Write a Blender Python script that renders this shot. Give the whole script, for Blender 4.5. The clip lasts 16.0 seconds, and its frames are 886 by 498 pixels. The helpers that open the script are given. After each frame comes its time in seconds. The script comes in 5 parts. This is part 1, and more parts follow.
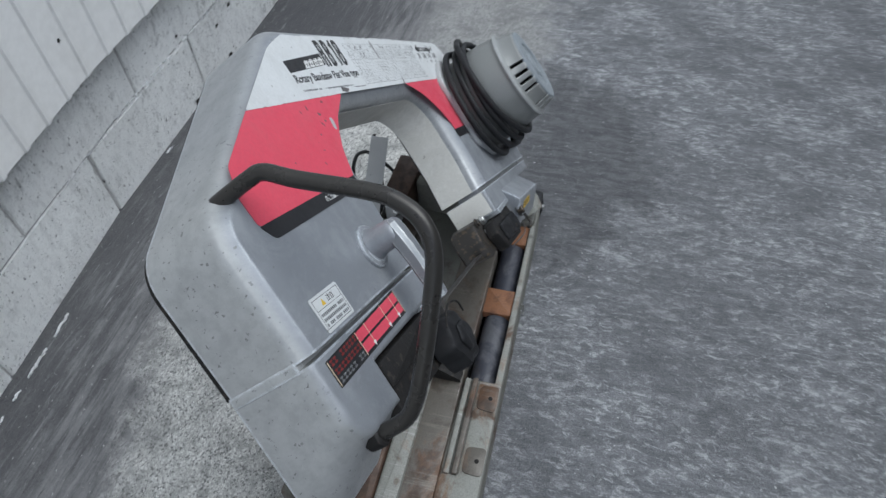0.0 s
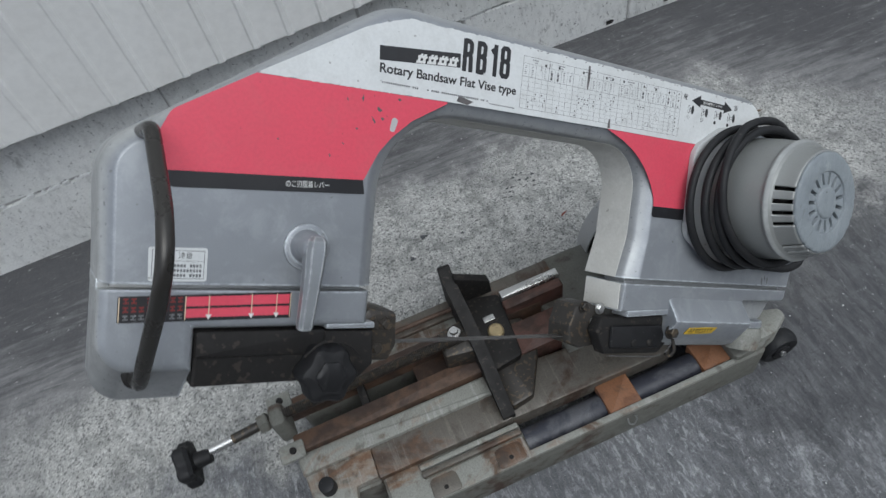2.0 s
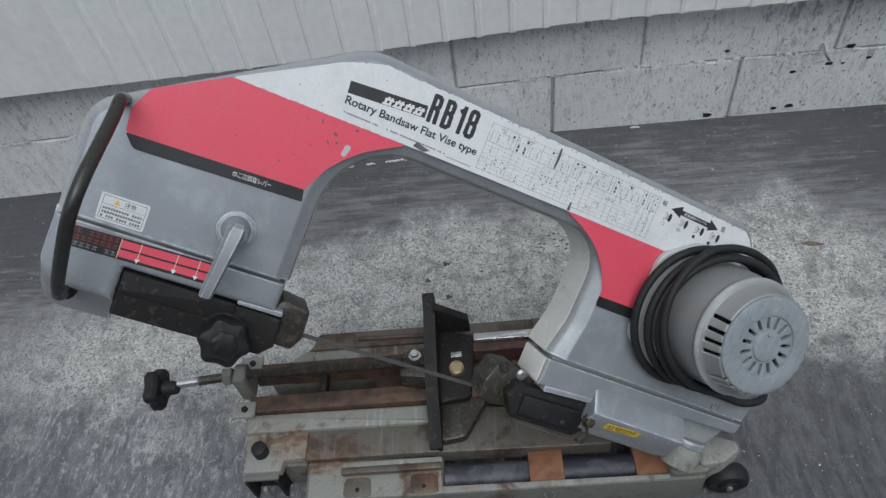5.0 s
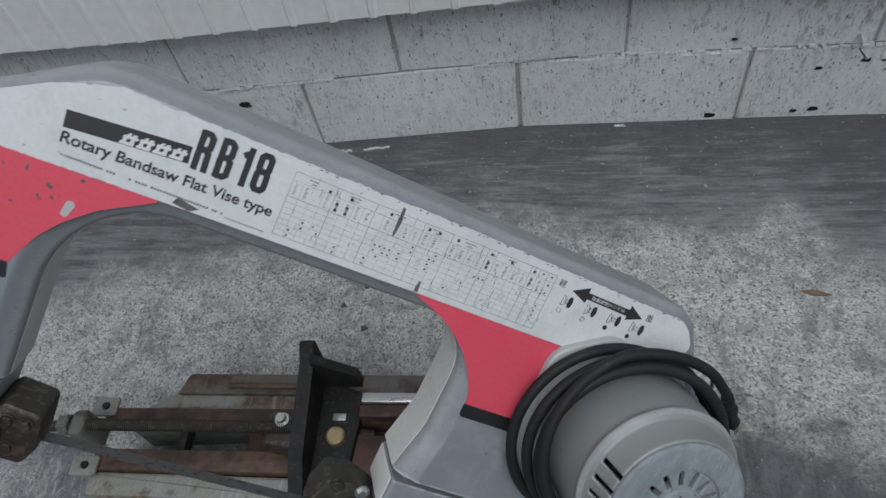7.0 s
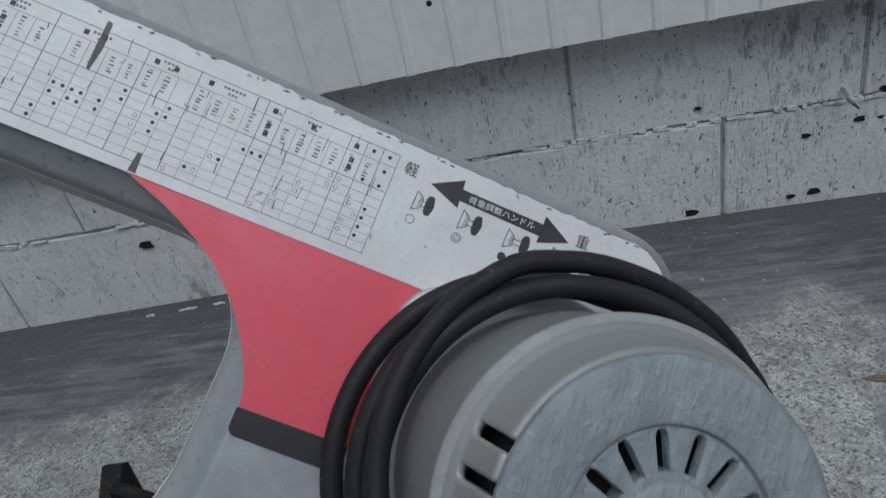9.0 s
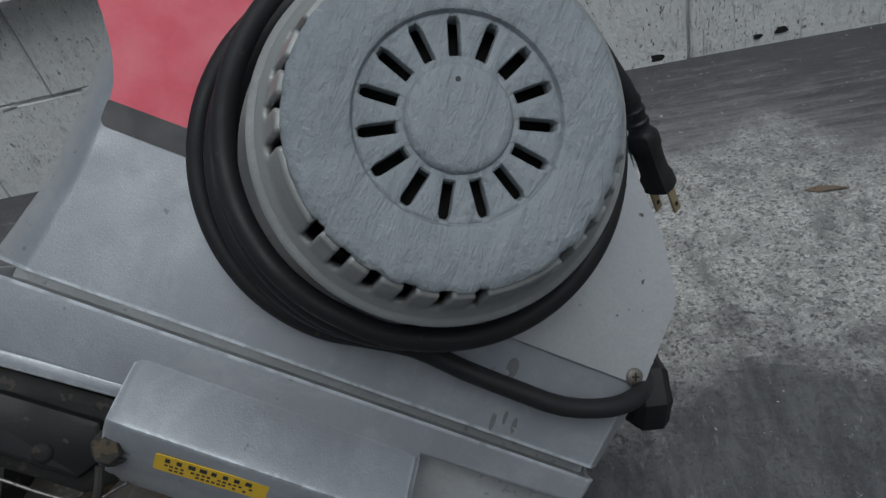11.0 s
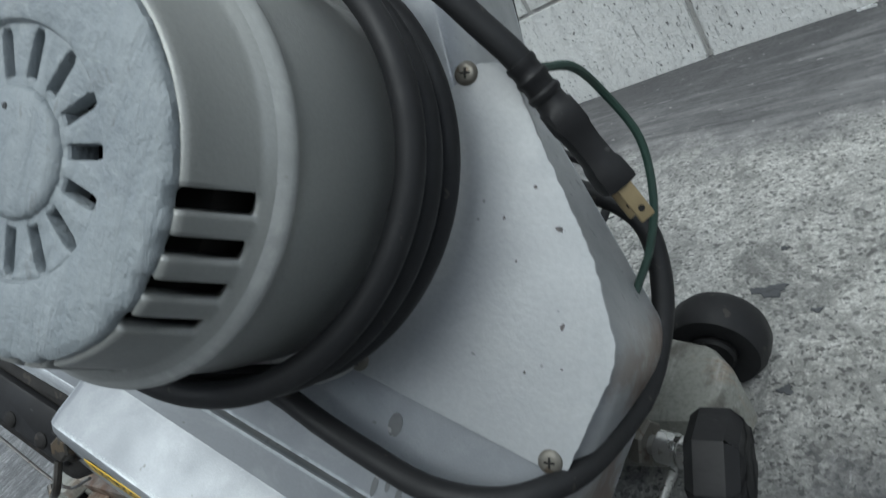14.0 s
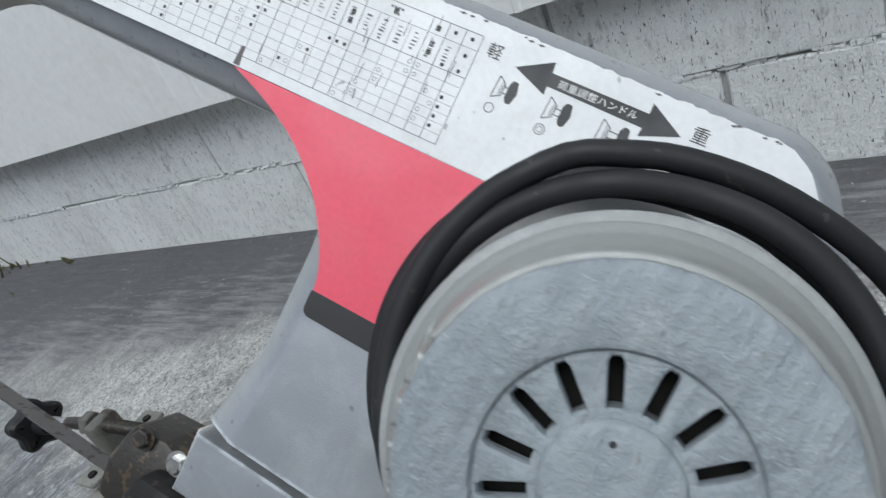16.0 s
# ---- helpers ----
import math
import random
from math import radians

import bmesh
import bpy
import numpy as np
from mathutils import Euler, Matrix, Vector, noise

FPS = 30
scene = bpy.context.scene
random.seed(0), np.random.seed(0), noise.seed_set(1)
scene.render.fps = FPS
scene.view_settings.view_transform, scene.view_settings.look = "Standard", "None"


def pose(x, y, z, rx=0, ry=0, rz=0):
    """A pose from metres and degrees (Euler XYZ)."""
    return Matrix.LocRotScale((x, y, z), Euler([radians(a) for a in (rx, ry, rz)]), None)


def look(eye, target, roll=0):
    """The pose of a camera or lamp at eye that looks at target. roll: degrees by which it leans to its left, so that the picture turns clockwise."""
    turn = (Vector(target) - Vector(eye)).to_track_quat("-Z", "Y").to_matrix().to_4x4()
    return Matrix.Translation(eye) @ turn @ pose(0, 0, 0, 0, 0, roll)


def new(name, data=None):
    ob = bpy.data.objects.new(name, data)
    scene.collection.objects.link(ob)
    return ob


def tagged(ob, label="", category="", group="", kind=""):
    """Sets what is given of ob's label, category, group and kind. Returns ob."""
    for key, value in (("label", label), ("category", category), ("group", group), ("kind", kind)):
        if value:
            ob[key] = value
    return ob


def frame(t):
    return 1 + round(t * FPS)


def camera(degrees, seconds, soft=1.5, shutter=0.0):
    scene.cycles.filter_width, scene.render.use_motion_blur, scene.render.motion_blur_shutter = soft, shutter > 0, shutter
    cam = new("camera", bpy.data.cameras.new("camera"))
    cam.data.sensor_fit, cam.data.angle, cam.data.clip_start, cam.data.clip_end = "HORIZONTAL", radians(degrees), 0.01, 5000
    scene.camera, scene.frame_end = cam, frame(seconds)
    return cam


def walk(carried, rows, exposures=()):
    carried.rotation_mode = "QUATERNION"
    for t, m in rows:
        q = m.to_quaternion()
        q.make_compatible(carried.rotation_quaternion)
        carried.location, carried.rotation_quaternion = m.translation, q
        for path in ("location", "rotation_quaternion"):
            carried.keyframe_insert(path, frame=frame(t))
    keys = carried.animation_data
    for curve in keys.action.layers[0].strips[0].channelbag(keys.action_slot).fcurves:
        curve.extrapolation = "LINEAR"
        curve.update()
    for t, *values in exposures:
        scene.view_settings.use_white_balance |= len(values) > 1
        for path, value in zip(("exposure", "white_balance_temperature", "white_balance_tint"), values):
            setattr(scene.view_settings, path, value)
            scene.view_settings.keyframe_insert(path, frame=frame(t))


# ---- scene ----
cam = camera(65.60, 16.0, soft=1.4, shutter=0.3)
# seconds, pose
PATH = [
    (0, look((-0.7504, 0.0359, 1.0504), (-0.1532, 0.2359, 0.2736), -3.85)),
    (0.5, look((-0.623, 0.0249, 1.0303), (-0.1337, 0.312, 0.2068), -5.68)),
    (1, look((-0.4863, -0.0177, 1.0227), (-0.1245, 0.4055, 0.192), -7.81)),
    (1.5, look((-0.3882, -0.0791, 1.049), (-0.1968, 0.4497, 0.222), -11.53)),
    (2, look((-0.3481, -0.1811, 1.0644), (-0.2549, 0.3968, 0.2536), -13.85)),
    (2.5, look((-0.2588, -0.2369, 1.0904), (-0.251, 0.3607, 0.2886), -12.5)),
    (3, look((-0.1449, -0.2565, 1.0994), (-0.213, 0.3479, 0.3056), -8.38)),
    (3.2, look((-0.1268, -0.2683, 1.1004), (-0.2132, 0.3442, 0.3147), -8.01)),
    (5.3, pose(-0.1269, -0.2487, 1.0902, 39.67, 6.4, 0.39)),
    (5.5, pose(-0.1208, -0.2462, 1.0762, 37.28, 3.78, 0.62)),
    (6, pose(-0.0999, -0.1556, 1.0405, 37.01, 3.89, -1.32)),
    (6.5, pose(-0.0509, -0.0743, 1.0122, 36.05, 3.68, -3.67)),
    (7, pose(0.0663, 0.003, 0.9665, 36.13, 7.5, 5.42)),
    (7.5, pose(0.1196, 0.0502, 0.8761, 37.31, 12.44, 3.56)),
    (8, pose(0.121, 0.0844, 0.7323, 49.02, 15.06, 2.07)),
    (8.5, pose(0.1436, 0.0615, 0.6164, 59.01, 11.33, 3.6)),
    (9, pose(0.1402, 0.0256, 0.5834, 59.24, 11.51, 4.14)),
    (9.5, pose(0.1666, -0.0028, 0.5559, 58.86, 11.0, 3.96)),
    (10, pose(0.1827, -0.0331, 0.5256, 56.97, 11.72, 3.95)),
    (10.2, pose(0.1876, -0.0426, 0.5103, 56.15, 12.08, 4.02)),
    (12.3, pose(0.2266, -0.0332, 0.4262, 50.77, 19.25, 8.78)),
    (12.5, pose(0.2662, -0.0044, 0.3732, 53.69, 21.95, 14.39)),
    (13, pose(0.3381, 0.0253, 0.3398, 55.42, 30.71, 23.3)),
    (13.3, pose(0.3583, 0.0526, 0.3476, 59.44, 33.12, 29.75)),
    (13.5, pose(0.3657, 0.0698, 0.346, 59.57, 33.21, 30.81)),
    (14, pose(0.3804, 0.0963, 0.3726, 62.04, 32.0, 34.74)),
    (14.5, pose(0.378, 0.111, 0.4027, 63.8, 30.69, 36.79)),
    (15, pose(0.3458, 0.1007, 0.4421, 62.85, 28.16, 34.08)),
    (15.5, pose(0.2869, 0.0891, 0.4866, 60.98, 25.09, 32.15)),
    (16, pose(0.2339, 0.0704, 0.5244, 60.64, 22.14, 29.64)),
]
# seconds, stops, kelvin, tint
EXPOSURES = [
    (0.0, 0.37, 6320, 9), (1.0, 0.34, 6480, 9), (2.0, 0.23, 6480, 9), (3.0, 0.19, 6490, 9), (5.5, 0.14, 6470, 9), (7.0, -0.08, 6450, 9),
    (9.0, -0.22, 6330, 8), (10.2, -0.36, 6470, 9), (12.3, -0.03, 6500, 5), (13.5, 0.38, 6480, 4), (14.5, 0.62, 6450, 4), (15.0, 0.72, 6450, 5), (15.5, 0.72, 6450, 7), (16.0, 0.54, 6450, 8)]
walk(cam, PATH, EXPOSURES)

# ---- light ----
world = bpy.data.worlds.new("sky")
scene.world = world
world.use_nodes = True
wn = world.node_tree
sky = wn.nodes.new("ShaderNodeTexSky")
sky.sky_type = "NISHITA"
sky.sun_disc = False
sky.sun_elevation, sky.sun_rotation = radians(64), radians(160)
sky.air_density, sky.dust_density, sky.ozone_density = 1.0, 1.0, 2.0
pale = wn.nodes.new("ShaderNodeHueSaturation")
pale.inputs["Saturation"].default_value = 0.45
wn.links.new(sky.outputs[0], pale.inputs["Color"])
wn.links.new(pale.outputs[0], wn.nodes["Background"].inputs["Color"])
wn.nodes["Background"].inputs["Strength"].default_value = 0.14
sun_data = bpy.data.lights.new("sun", "SUN")
sun_data.energy, sun_data.angle, sun_data.color = 1.5, radians(50), (0.95, 1.0, 1.02)
sun = new("sun", sun_data)
sun.matrix_world = look((0.5, -1.37, 3.0), (0, 0, 0))

# ---- materials ----


class Nodes:
    """A small builder for node materials."""

    def __init__(self, name):
        self.m = bpy.data.materials.new(name)
        self.m.use_nodes = True
        self.t = self.m.node_tree
        self.b = self.t.nodes["Principled BSDF"]
        self.xyz = self.add("ShaderNodeTexCoord").outputs["Object"]

    def add(self, kind, **props):
        n = self.t.nodes.new(kind)
        for k, v in props.items():
            n.inputs[k].default_value = v
        return n

    def link(self, a, b):
        self.t.links.new(a, b)

    def noise(self, scale, detail=4.0, rough=0.6, stretch=None, distort=0.0):
        n = self.add("ShaderNodeTexNoise", Scale=scale, Detail=detail, Roughness=rough, Distortion=distort)
        src = self.xyz
        if stretch:
            mp = self.add("ShaderNodeMapping")
            mp.inputs["Scale"].default_value = stretch
            self.link(src, mp.inputs["Vector"])
            src = mp.outputs[0]
        self.link(src, n.inputs["Vector"])
        return n.outputs["Fac"]

    def cells(self, scale, random_color=False):
        n = self.add("ShaderNodeTexVoronoi", Scale=scale)
        self.link(self.xyz, n.inputs["Vector"])
        return n.outputs["Color"] if random_color else n.outputs["Distance"]

    def ramp(self, fac, lo, hi, a=0.0, b=1.0):
        n = self.add("ShaderNodeMapRange")
        n.interpolation_type = "SMOOTHSTEP"
        for k, v in (("From Min", lo), ("From Max", hi), ("To Min", a), ("To Max", b)):
            n.inputs[k].default_value = v
        self.link(fac, n.inputs["Value"])
        return n.outputs["Result"]

    def math(self, op, a, b):
        n = self.t.nodes.new("ShaderNodeMath")
        n.operation = op
        for i, v in enumerate((a, b)):
            if isinstance(v, (int, float)):
                n.inputs[i].default_value = v
            else:
                self.link(v, n.inputs[i])
        return n.outputs[0]

    def mix(self, fac, a, b):
        n = self.t.nodes.new("ShaderNodeMix")
        n.data_type = "RGBA"
        for i, v in ((0, fac), (6, a), (7, b)):
            if isinstance(v, (int, float)):
                n.inputs[i].default_value = v
            elif isinstance(v, tuple):
                n.inputs[i].default_value = (*v, 1)
            else:
                self.link(v, n.inputs[i])
        return n.outputs[2]

    def done(self, color, rough, metal=0.0, bump=None, depth=0.001, strength=0.5):
        for key, v in (("Base Color", color), ("Roughness", rough), ("Metallic", metal)):
            if isinstance(v, tuple):
                self.b.inputs[key].default_value = (*v, 1)
            elif isinstance(v, (int, float)):
                self.b.inputs[key].default_value = v
            else:
                self.link(v, self.b.inputs[key])
        if bump is not None:
            n = self.add("ShaderNodeBump", Strength=strength, Distance=depth)
            self.link(bump, n.inputs["Height"])
            self.link(n.outputs[0], self.b.inputs["Normal"])
        return self.m


def grey(v):
    return (v, v, v)


def painted(name, color, rough=0.45, metal=0.0, grime=(0.12, 0.115, 0.1), amount=0.5, specks=0.64, grain=900, depth=0.00025, worn=None, mottle=None, dust_lit=None, edge=0.0022):
    """Paint with a fine grain, faint large stains and small chipped specks."""
    k = Nodes(name)
    big = k.ramp(k.noise(6, 6, 0.7, None, 0.5), 0.42, 0.85)
    fine = k.noise(grain, 3, 0.6)
    c = k.mix(k.math("MULTIPLY", big, amount * 0.3), color, grime)
    if mottle:
        c = k.mix(k.ramp(k.noise(30, 6, 0.72, None, 0.4), 0.45, 0.66, 0, 0.65), c, mottle)
        c = k.mix(k.ramp(k.noise(95, 3, 0.6), 0.72, 0.75, 0, 0.5), c, grime)
    c = k.mix(k.ramp(fine, 0.3, 0.75, 0.0, 0.16), c, tuple(x * 0.55 for x in color))
    if specks < 1:
        c = k.mix(k.ramp(k.noise(150, 2, 0.5), specks, specks + 0.03, 0, amount), c, grime)
    # Dust on walls and bevels, made paler to include the sky's light there
    if dust_lit:
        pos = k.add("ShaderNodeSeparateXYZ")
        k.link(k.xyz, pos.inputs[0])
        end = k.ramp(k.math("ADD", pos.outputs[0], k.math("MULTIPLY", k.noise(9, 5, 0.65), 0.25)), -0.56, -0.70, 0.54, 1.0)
        pale_walls = k.math("MULTIPLY", k.ramp(pos.outputs[2], -0.0015, -0.009), end)
        dust_light = k.mix(k.ramp(k.noise(60, 5, 0.7), 0.35, 0.7), dust_lit, tuple(x * 0.8 for x in dust_lit))
        dust_light = k.mix(k.ramp(k.noise(210, 3, 0.6), 0.64, 0.67, 0, 0.7), dust_light, grime)
        c = k.mix(k.math("MULTIPLY", pale_walls, 0.9), c, dust_light)
        # rust run at the tail end, stronger and browner for that side's shade
        spot = k.math("MULTIPLY", k.ramp(pos.outputs[0], 0.07, 0.088), k.ramp(k.noise(26, 5, 0.7), 0.42, 0.60, 0, 0.8))
        c = k.mix(spot, c, (0.18, 0.12, 0.08))
    if worn:
        bev = k.t.nodes.new("ShaderNodeBevel")
        bev.samples = 4
        bev.inputs["Radius"].default_value = edge
        dot = k.t.nodes.new("ShaderNodeVectorMath")
        dot.operation = "DOT_PRODUCT"
        k.link(bev.outputs[0], dot.inputs[0])
        k.link(k.t.nodes.new("ShaderNodeNewGeometry").outputs["Normal"], dot.inputs[1])
        w = k.math("MULTIPLY", k.ramp(dot.outputs["Value"], 0.99, 0.90), k.ramp(k.noise(90, 4), 0.36, 0.56, 0.15, 0.85))
        c = k.mix(w, c, worn)
    r = k.ramp(k.noise(40, 4), 0.3, 0.7, rough - 0.08, rough + 0.12)
    return k.done(c, r, metal, fine, depth, 0.6)


def rusty(name, color, rust=(0.12, 0.055, 0.03), lo=0.45, hi=0.6, rough=0.6, metal=0.0, stain=0.0):
    """A painted or bare casting with patches of rust and oil; stain: warm runs and pale scraped streaks."""
    k = Nodes(name)
    n1 = k.noise(11, 6, 0.62, (1, 1.6, 1), 0.6)
    n2 = k.noise(55, 5, 0.6)
    m = k.math("ADD", n1, k.math("MULTIPLY", k.math("SUBTRACT", n2, 0.5), 0.35))
    c = k.mix(k.ramp(m, lo, hi), color, rust)
    if stain:
        c = k.mix(k.ramp(k.noise(9, 5, 0.7, (1.0, 2.0, 1.0), 0.8), 0.52, 0.66, 0, stain), c, (0.23, 0.115, 0.055))
        c = k.mix(k.ramp(k.noise(60, 5, 0.7, (1.6, 0.12, 1.0)), 0.54, 0.66, 0, 0.5), c, tuple(min(0.4, x * 1.7) for x in color))
    c = k.mix(k.ramp(k.noise(28, 4), 0.58, 0.7, 0, 0.6), c, (0.05, 0.04, 0.032))
    c = k.mix(k.ramp(k.noise(420, 3), 0.35, 0.75, 0, 0.3), c, (0.03, 0.026, 0.022))
    return k.done(c, k.ramp(n2, 0.3, 0.7, rough - 0.15, rough + 0.15), metal, k.noise(300, 4), 0.0004, 0.5)


SILVER = painted("silver_paint", (0.272, 0.288, 0.309), 0.37, 0.28, (0.10, 0.10, 0.09), 0.55, 0.73, 1100, 0.0002, worn=(0.74, 0.79, 0.83), mottle=(0.345, 0.363, 0.382), dust_lit=(0.43, 0.437, 0.43), edge=0.004)
LEVER_PAINT = painted("lever_paint", (0.25, 0.265, 0.28), 0.36, 0.4, (0.12, 0.12, 0.11), 0.5, 0.72, 700, 0.0003, worn=(0.72, 0.74, 0.74), edge=0.003)
SILVER_DULL = painted("silver_paint_scuffed", (0.47, 0.475, 0.47), 0.5, 0.15, (0.13, 0.125, 0.11), 0.6, 0.70, 900, 0.0003, worn=(0.6, 0.62, 0.64))


def brushed_cap():
    """Thick paint put on by brush: ridged strokes, chips and pale rubbed edges."""
    k = Nodes("motor_cap_paint")
    strokes = k.noise(70, 5, 0.7, (2.6, 0.5, 1), 0.6)
    patches = k.noise(16, 7, 0.75, (1, 1, 1), 0.6)
    c = k.mix(k.ramp(strokes, 0.3, 0.7), (0.215, 0.243, 0.26), (0.275, 0.303, 0.318))
    c = k.mix(k.ramp(patches, 0.50, 0.62, 0, 0.7), c, (0.20, 0.225, 0.245))
    c = k.mix(k.ramp(patches, 0.46, 0.36, 0, 0.6), c, (0.34, 0.365, 0.375))
    c = k.mix(k.ramp(k.noise(55, 6, 0.78, None, 0.5), 0.60, 0.66, 0, 0.55), c, (0.15, 0.158, 0.165))
    c = k.mix(k.ramp(k.noise(120, 4, 0.7, (1.6, 0.6, 1)), 0.63, 0.68, 0, 0.55), c, (0.16, 0.165, 0.168))
    c = k.mix(k.ramp(k.noise(160, 4, 0.7, (0.5, 2.4, 1)), 0.665, 0.71, 0, 0.5), c, (0.42, 0.45, 0.455))
    h = k.math("ADD", strokes, k.math("MULTIPLY", k.noise(260, 4, 0.7), 0.6))
    h = k.math("ADD", h, k.math("MULTIPLY", k.noise(45, 4, 0.6), 1.2))
    return k.done(c, k.ramp(strokes, 0.3, 0.7, 0.44, 0.66), 0.05, h, 0.0018, 0.8)


MOTOR_CAP = brushed_cap()
RIM_PAINT = painted("rubbed_rim", (0.29, 0.30, 0.295), 0.52, 0.1, (0.2, 0.2, 0.18), 0.6, 0.72, 300, 0.0003, mottle=(0.42, 0.43, 0.42))
PALE_CAST = painted("pale_casting", (0.59, 0.58, 0.54), 0.6, 0.0, (0.24, 0.23, 0.20), 0.7, 0.74, 300, 0.0003, mottle=(0.70, 0.69, 0.65))
MOTOR_BODY = painted("motor_body_paint", (0.262, 0.27, 0.262), 0.40, 0.25, (0.14, 0.14, 0.12), 0.5, 0.74, 700, 0.0002, worn=(0.62, 0.62, 0.58))
PLATE = painted("plate_paint", (0.388, 0.402, 0.414), 0.5, 0.1, (0.12, 0.12, 0.12), 0.6, 0.75, 420, 0.0003, mottle=(0.43, 0.443, 0.45))
WHITE_FILM = painted("white_film", (0.66, 0.675, 0.67), 0.38, 0, (0.24, 0.24, 0.22), 0.7, 0.705, 300, 0.0001, mottle=(0.575, 0.585, 0.575))
RED_FILM = painted("red_film", (0.70, 0.073, 0.115), 0.42, 0, (0.25, 0.06, 0.07), 0.45, 0.74, 300, 0.0001, mottle=(0.66, 0.085, 0.12))
BLACK_FILM = painted("black_film", (0.016, 0.016, 0.018), 0.4, 0, (0.06, 0.06, 0.055), 0.5, 0.72, 300, 0.0001)
YELLOW_FILM = painted("yellow_film", (0.72, 0.46, 0.03), 0.45, 0, (0.2, 0.15, 0.05), 0.6, 0.68, 300, 0.0001)
PRINT = painted("black_print", (0.02, 0.02, 0.022), 0.5, 0, (0.2, 0.2, 0.2), 0.3, 0.75, 300, 0.00005)
FADED = painted("faded_print", (0.13, 0.135, 0.14), 0.5, 0, (0.45, 0.45, 0.45), 0.5, 0.6, 300, 0.00005)
WHITE_PRINT = painted("white_print", (0.72, 0.72, 0.70), 0.5, 0, (0.3, 0.3, 0.3), 0.3, 0.75, 300, 0.00005)
SMUDGE = painted("dark_smudge", (0.11, 0.10, 0.10), 0.6, 0, (0.05, 0.05, 0.05), 0.6, 0.6, 300, 0.0001)
DULL_RED = painted("dull_red_print", (0.19, 0.022, 0.02), 0.5, 0, (0.1, 0.02, 0.02), 0.4, 0.7, 300, 0.00005)
GOLD_PRINT = painted("cream_print", (0.62, 0.5, 0.35), 0.5, 0, (0.3, 0.2, 0.1), 0.3, 0.75, 300, 0.00005)
BLACK_IRON = painted("black_iron", (0.019, 0.018, 0.0175), 0.62, 0.2, (0.06, 0.05, 0.042), 0.6, 0.62, 260, 0.0006)
GREASY = painted("greasy_iron", (0.042, 0.038, 0.034), 0.38, 0.3, (0.10, 0.075, 0.05), 0.9, 0.58, 200, 0.0008)
BLACK_PLASTIC = painted("black_plastic", (0.013, 0.013, 0.014), 0.5, 0, (0.07, 0.07, 0.07), 0.5, 0.7, 500, 0.0002)
RUBBER = painted("rubber", (0.016, 0.0165, 0.018), 0.55, 0, (0.06, 0.053, 0.047), 0.6, 0.68, 600, 0.0002)
HANDLE_IRON = painted("handle_iron", (0.05, 0.047, 0.043), 0.30, 0.5, (0.04, 0.035, 0.03), 0.7, 0.7, 300, 0.0002, worn=(0.3, 0.3, 0.3))
STEEL = painted("steel", (0.55, 0.55, 0.54), 0.28, 0.9, (0.2, 0.16, 0.12), 0.5, 0.68, 400, 0.0002)
BLADE = painted("blade_steel", (0.16, 0.155, 0.15), 0.4, 0.7, (0.08, 0.06, 0.05), 0.7, 0.6, 300, 0.0002)
BRASS = painted("dull_brass", (0.42, 0.33, 0.19), 0.42, 0.6, (0.2, 0.15, 0.1), 0.6, 0.66, 300, 0.0002)
SCREW = painted("dirty_screw", (0.17, 0.16, 0.14), 0.45, 0.6, (0.1, 0.08, 0.06), 0.9, 0.6, 600, 0.0002)
# Near-black that stands in for shade inside holes, slots and hollows
CAVITY_SHADE = painted("cavity_shade", (0.018, 0.017, 0.016), 0.8, 0, (0.03, 0.03, 0.03), 0.3, 0.8, 200, 0.0002)
GREEN_WIRE = painted("green_sheath", (0.02, 0.05, 0.038), 0.5, 0, (0.05, 0.05, 0.05), 0.4, 0.75, 300, 0.0001)
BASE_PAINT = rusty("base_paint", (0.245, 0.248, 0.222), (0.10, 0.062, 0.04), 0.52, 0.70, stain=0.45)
# Darker tone of the same paint, for sides, feet and posts
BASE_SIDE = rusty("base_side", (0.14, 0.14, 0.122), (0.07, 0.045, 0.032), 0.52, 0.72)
TABLE_STEEL = rusty("table_steel", (0.118, 0.106, 0.09), (0.065, 0.04, 0.028), 0.46, 0.64, 0.5, 0.2, stain=0.3)
RUST = rusty("rust", (0.105, 0.06, 0.038), (0.05, 0.03, 0.022), 0.42, 0.6, 0.65)
ORANGE_RUST = rusty("orange_rust", (0.24, 0.105, 0.05), (0.10, 0.045, 0.028), 0.45, 0.65, 0.75)
RED_OXIDE = rusty("red_oxide", (0.105, 0.048, 0.036), (0.05, 0.028, 0.022), 0.5, 0.68, 0.6)
NAVY = rusty("navy_pipe", (0.028, 0.031, 0.045), (0.085, 0.088, 0.10), 0.48, 0.62, 0.6)
RED_LEAF = painted("red_leaf", (0.24, 0.06, 0.04), 0.7, 0, (0.1, 0.04, 0.03), 0.5, 0.6, 300, 0.0003)
LEAF = painted("dry_leaf", (0.16, 0.115, 0.08), 0.7, 0, (0.08, 0.05, 0.03), 0.5, 0.6, 300, 0.0003)


